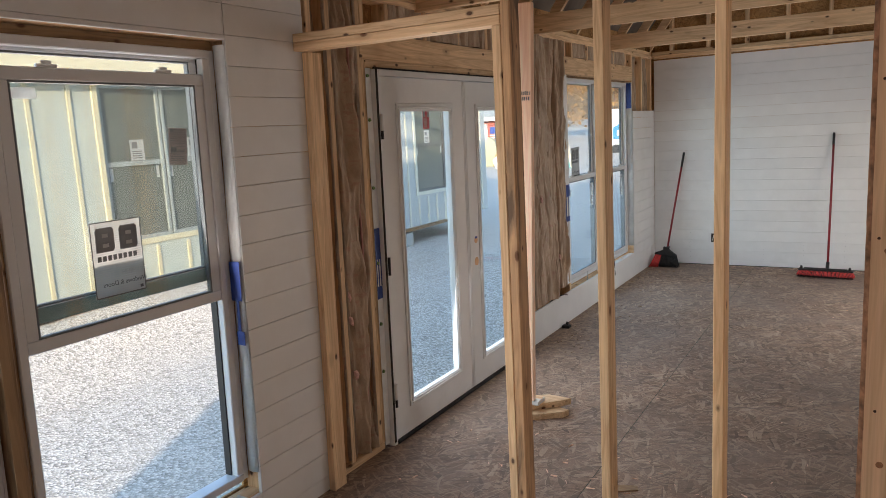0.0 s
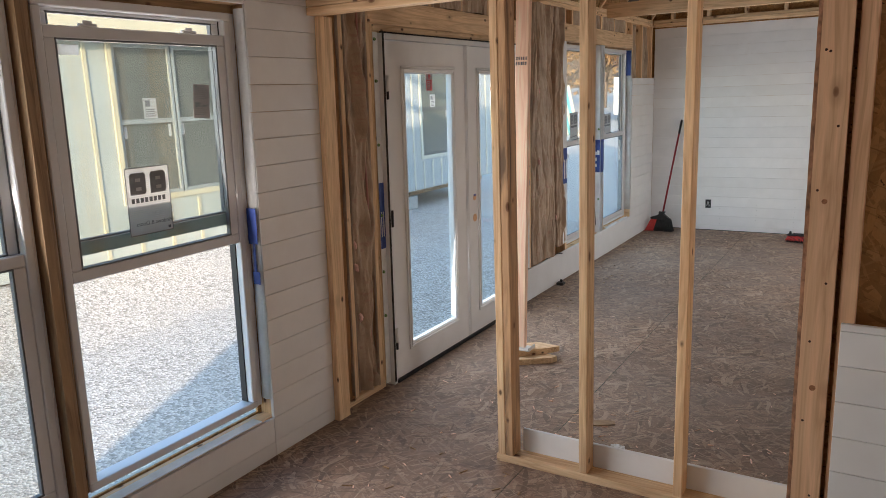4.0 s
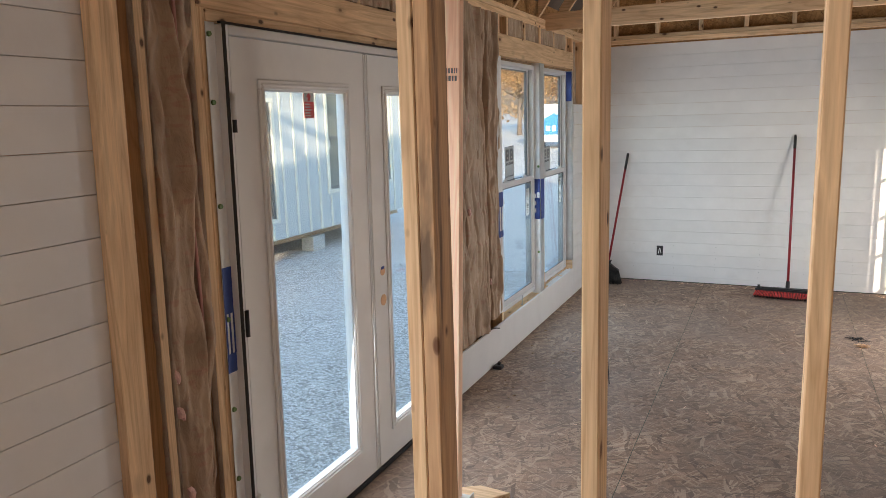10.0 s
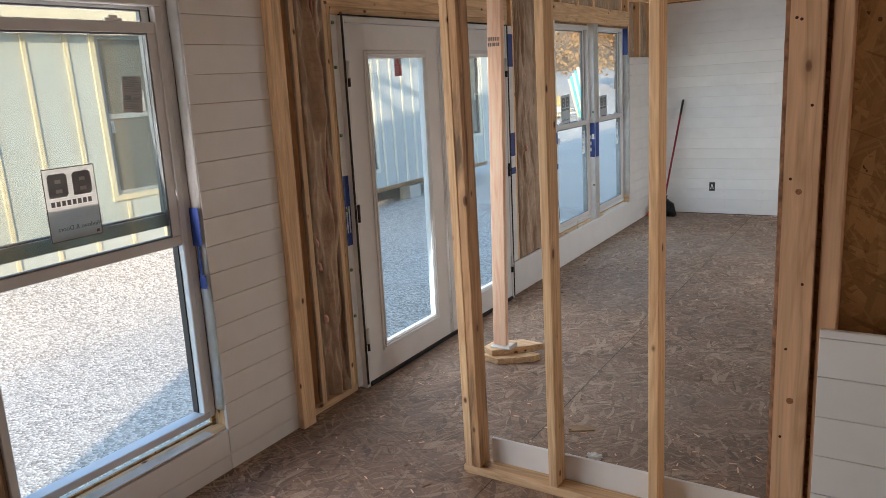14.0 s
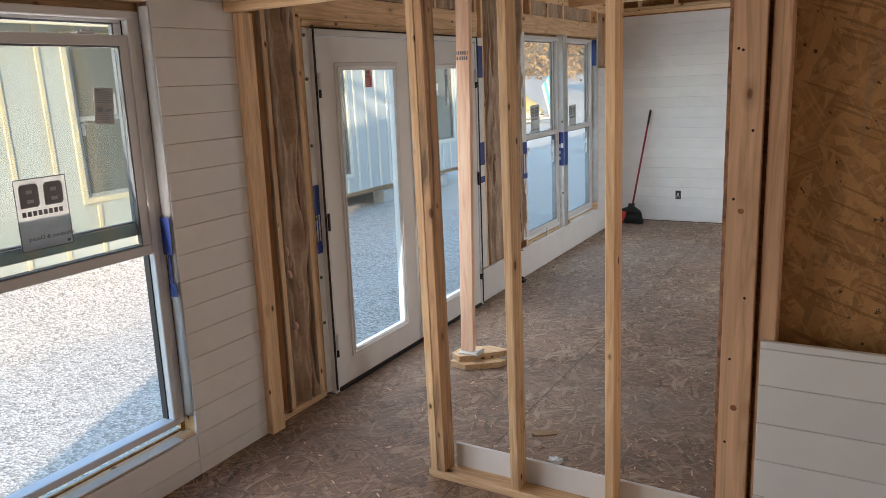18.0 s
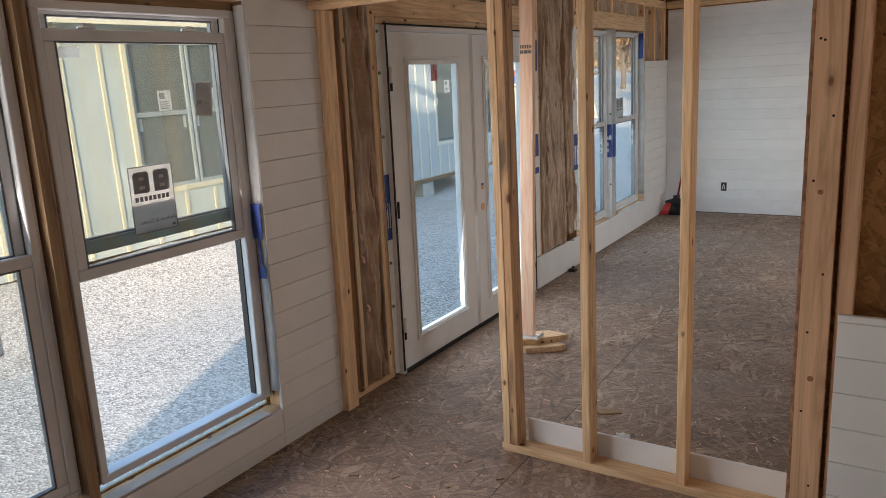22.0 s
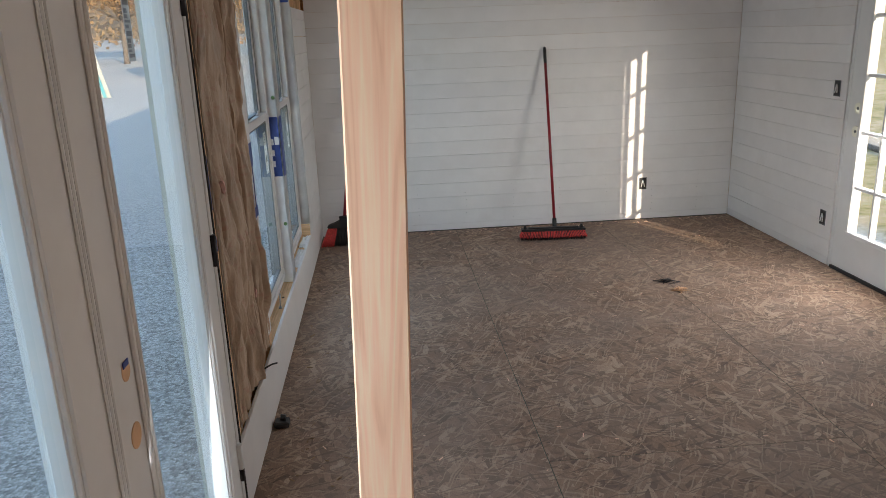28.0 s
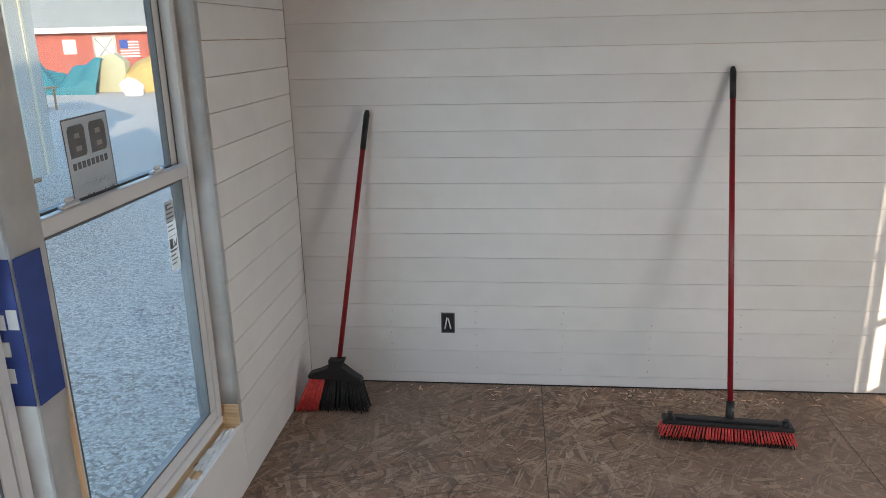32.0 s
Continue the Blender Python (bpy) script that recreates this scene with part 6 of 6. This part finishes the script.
for v in bm.verts:
    u, w = v.co.x + 0.5, v.co.y + 0.5
    edge = math.sin(math.pi * min(1, max(0, w))) ** 0.5
    h = (0.25 + 1.05 * math.sin(math.pi * min(1, 0.12 + 0.86 * u)) ** 0.7 + 0.16 * noise.noise(Vector((u * 6, w * 4, 3)))) * edge
    v.co = Vector((-16.9 + 2.9 * u, 34.6 + 1.7 * w, -0.45 + 1.25 * h))
tagged(part("tarp_heap", bm, YELLOW), "mustard yellow tarpaulin draped over a heap in the yard", "tarpaulin")
planks = empty("plank_pile", "untidy pile of pale boards on the ground", "plank pile", at=(-13.6, 33.2, -0.42))
rnd = random.Random(17)
for k in range(14):
    bm = bmesh.new()
    add_box(bm, -rnd.uniform(0.5, 0.9), rnd.uniform(0.5, 0.9), -0.07, 0.07, 0, 0.04)
    b_ = part("board", bm, PALEBOARD if k % 3 else TRIM, planks)
    b_.matrix_basis = pose(rnd.uniform(-0.2, 0.2), rnd.uniform(-0.3, 0.3), 0.045 * k, rnd.uniform(-5, 5), rnd.uniform(-7, 7), rnd.uniform(-35, 35))
bm = bmesh.new()
bmesh.ops.create_icosphere(bm, subdivisions=3, radius=0.42)
for v in bm.verts:
    v.co = Vector((-15.9, 33.6, -0.1)) + v.co * (1 + 0.3 * noise.noise(v.co * 3))
tagged(part("white_sack", bm, WRAP), "crumpled white bulk sack on the ground", "sack")
trestle = empty("trestle_table", "rough timber trestle in the yard", "trestle", at=(-17.0, 29.0, -0.6))
boxed("top", OLD_SHADED["x"], trestle, -0.8, 0.8, -0.3, 0.3, 0.85, 0.9)
for x in (-0.7, 0.65):
    for y in (-0.28, 0.24):
        boxed("leg", OLD_SHADED["z"], trestle, x, x + 0.06, y, y + 0.05, 0.0, 0.85)

stack = empty("leaning_boards", "white and teal foil boards leaning together outdoors", "boards", at=(-12.0, 33.0, -0.45))
for k in range(5):
    bm = bmesh.new()
    add_prism(bm, [(-0.16 * k + 0.14, 0.0), (-0.16 * k, 0.0), (-0.52 - 0.15 * k, 2.42 - 0.13 * k), (-0.39 - 0.15 * k, 2.44 - 0.13 * k)], "y", 0.1 * k, 0.08 + 0.1 * k)
    part("board", bm, TEALBOARD if k in (1, 3) else PALEBOARD, stack)

# shelter with a white body and a blue gable sign
kiosk = empty("delivery_trailer", "white trailer with a blue gable-shaped sign", "trailer", at=(-11.6, 42, -0.2))
boxed("body", TRIM, kiosk, -1.6, 2.2, 0, 2, 0.5, 2.6, 0.03)
bm = bmesh.new()
add_prism(bm, [(-1.2, 0.9), (0.9, 0.9), (0.9, 1.55), (-0.15, 2.1), (-1.2, 1.55)], "y", -0.05, -0.02)
sign = part("sign", bm, BLUEPAINT, kiosk, "blue gable-shaped sign")
bm = bmesh.new()
for k in range(5):
    add_box(bm, -0.95 + 0.34 * k, -0.72 + 0.34 * k, -0.06, -0.051, 1.1, 1.4)
part("bars", bm, TRIM, sign, "white bars of lettering")
for x in (-1.0, 1.4):
    bm = bmesh.new()
    add_tube(bm, (x, -0.1, 0.28), (x, 0.15, 0.28), 0.32, 0.32, 18)
    part("wheel", bm, BLACK, kiosk)


def tree(x, y, z, h, seed, leaves):
    rnd = random.Random(seed)
    t = empty("tree", "autumn tree with thinning orange-brown leaves", "tree", "yard trees", at=(x, y, z))
    bm = bmesh.new()
    add_tube(bm, (0, 0, 0), (0.1, 0, h * 0.35), 0.22, 0.15, 9)
    tips = []
    for k in range(13):
        a, e = rnd.uniform(0, 6.28), rnd.uniform(0.5, 1.2)
        s = Vector((0.1, 0, h * rnd.uniform(0.24, 0.38)))
        tip = s + Vector((math.cos(a) * math.cos(e), math.sin(a) * math.cos(e), math.sin(e))) * h * rnd.uniform(0.3, 0.6)
        add_tube(bm, s, tip, 0.09, 0.03, 6)
        for _ in range(4):
            q = s.lerp(tip, rnd.uniform(0.4, 1.0))
            r = q + Vector((rnd.gauss(0, 1), rnd.gauss(0, 1), rnd.uniform(0, 1))) * h * 0.08
            add_tube(bm, q, r, 0.03, 0.01, 4)
            tips.append(r)
    part("trunk", bm, BARK, t)
    bm = bmesh.new()
    for _ in range(leaves):
        c = rnd.choice(tips) + Vector((rnd.gauss(0, 1), rnd.gauss(0, 1), rnd.gauss(0, 0.8))) * h * 0.06
        a = Vector((rnd.gauss(0, 1), rnd.gauss(0, 1), rnd.gauss(0, 1))).normalized() * rnd.uniform(0.045, 0.095)
        b = a.orthogonal().normalized() * a.length * 0.6
        vs = [bm.verts.new(c + q) for q in (a, b, -a, -b)]
        bm.faces.new(vs)
    part("crown", bm, LEAF, t, "orange-brown leaves")


tree(-18.5, 56, 0.0, 9, 21, 16000)
tree(-14.2, 57, 0.0, 8, 22, 12000)
tree(-8.5, 56, 0.0, 9, 23, 9000)
tree(-27, 52, 0.0, 10, 24, 9000)
tree(18.9, 28.8, GROUND_Z - 0.1, 9, 25, 4000)

# the dirt track across the rough grass east of the cabin, with its timber edging
def slope(x):
    """Height of the rising ground east of the cabin."""
    return GROUND_Z + (0.014 * max(0, x - 3.75) if x < 7.5 else 0.0525 + 0.035 * (x - 7.5))


DIRT = plain("tan_dirt", (0.60, 0.44, 0.30), 0.95, 0, 0.22, 5, 0.4)
bm = bmesh.new()
rows = []
for k in range(19):
    y = 4.0 + k
    x = 6.98 + 0.19 * (y - 14.8)
    rows.append([bm.verts.new((x + o + 0.06 * noise.noise(Vector((y * 0.8, o, 4))), y, slope(x + o) + h)) for o, h in ((-0.05, -0.03), (0.05, 0.02), (0.3, 0.03), (0.62, 0.02), (0.75, -0.03))])
for a, e in zip(rows, rows[1:]):
    for k in range(4):
        bm.faces.new((a[k], a[k + 1], e[k + 1], e[k])).smooth = True
tagged(part("path", bm, DIRT), "tan dirt path worn through dry grass", "path", kind="structure")
for k in range(6):
    bm = bmesh.new()
    y = 6.0 + 2.6 * k
    x = 6.92 + 0.19 * (y - 14.8)
    add_tube(bm, (x, y, slope(x) + 0.035), (x + 0.19 * 2.57, y + 2.57, slope(x + 0.49) + 0.035), 0.055, 0.05, 9)
    tagged(part("edging_log", bm, BARK), "dark round timber edging beside a dirt path", "log", group="path edging")

# wooded hillside far behind
bm = bmesh.new()
rows = []
for i in range(61):
    a = -1.35 + 2.7 * i / 60
    row = []
    for j in range(9):
        d, h = 118 + 9 * j, 0.0 if j == 0 else 22 * (j / 8) ** 0.7 * (0.85 + 0.35 * noise.noise(Vector((a * 4, 0, 0))) + 0.12 * noise.noise(Vector((a * 19, j, 2))))
        row.append(bm.verts.new((math.sin(a) * d - 8, math.cos(a) * d, h - 0.5)))
    rows.append(row)
for r0, r1 in zip(rows, rows[1:]):
    for j in range(8):
        bm.faces.new((r0[j], r0[j + 1], r1[j + 1], r1[j])).smooth = True
tagged(part("far_hill", bm, plain("leaf_littered_hill", (0.19, 0.125, 0.07), 0.95, 0, 0.45, 0.35)), "brown leaf-littered hillside behind the yard", "hill", kind="structure")
rnd = random.Random(31)
bm = bmesh.new()
for _ in range(52000):
    a = rnd.uniform(-1.25, 1.25)
    d = rnd.uniform(85, 120)
    base = Vector((math.sin(a) * d - 8, math.cos(a) * d, 0.3 + rnd.random() ** 1.2 * 25 * (0.8 + 0.4 * noise.noise(Vector((a * 4, 0, 0))))))
    u = Vector((rnd.gauss(0, 1), rnd.gauss(0, 1), rnd.gauss(0, 1))).normalized() * rnd.uniform(0.10, 0.34)
    w = u.orthogonal().normalized() * u.length * 0.8
    bm.faces.new([bm.verts.new(base + q) for q in (u, w, -u, -w)])
tagged(part("far_woods", bm, plain("far_autumn_woods", (0.25, 0.155, 0.075), 0.9, 0, 0.4, 0.2)), "brown autumn woods on the far hillside", "woods", kind="stuff")

# ---------------------------------------------------------------- the west side stands a little out of square
bpy.context.view_layer.update()


def lean(y, z):
    """How far a point of the west wall leans to the north."""
    turn = 2.2 if y < 2.5 else 0.25 if y > 2.9 else 2.2 - 1.95 * (y - 2.5) / 0.4
    fade = 1.0 if y < 5.4 else max(0.0, 1 - (y - 5.4) / 0.9)
    return 0.022 * fade * (z - turn)


def rack(ob):
    if ob.type == "MESH":
        m, back = ob.matrix_world.copy(), ob.matrix_world.inverted()
        for v in ob.data.vertices:
            p = m @ v.co
            p.y += lean(p.y, p.z)
            v.co = back @ p
    for child in ob.children:
        rack(child)


for ob in (wall_west, door, win["window_1"], win["window_2"]):
    rack(ob)
post_w = [ob for ob in partition.children if ob.name.startswith("stud") and ob.location.x < -1.9][0]
for v in post_w.data.vertices:
    v.co.y += 0.028 * (v.co.z + post_w.location.z - 0.45)

# a flat shim and a crumpled paper scrap beyond the partition
bm = bmesh.new()
add_prism(bm, ((-0.745, 3.470), (-0.722, 3.418), (-0.612, 3.483), (-0.628, 3.522), (-0.69, 3.505)), "z", 0.0005, 0.006)
tagged(part("wood_shim", bm, OLD_SHADED["x"]), "thin dusty wooden shim lying flat on the floor", "offcut")

bm = bmesh.new()
bmesh.ops.create_icosphere(bm, subdivisions=3, radius=1.0, matrix=pose(0, 0, 0))
for v in bm.verts:
    k = 1 + 0.55 * noise.noise(v.co * 2.3 + Vector((3, 1, 7))) + 0.25 * noise.noise(v.co * 6.1)
    v.co = Vector((-0.52 + 0.034 * k * v.co.x, 3.228 + 0.024 * k * v.co.y, max(0.0005, 0.011 + 0.014 * k * v.co.z)))
tagged(part("paper_scrap", bm, WRAP), "crumpled white scrap of paper on the floor", "scrap")
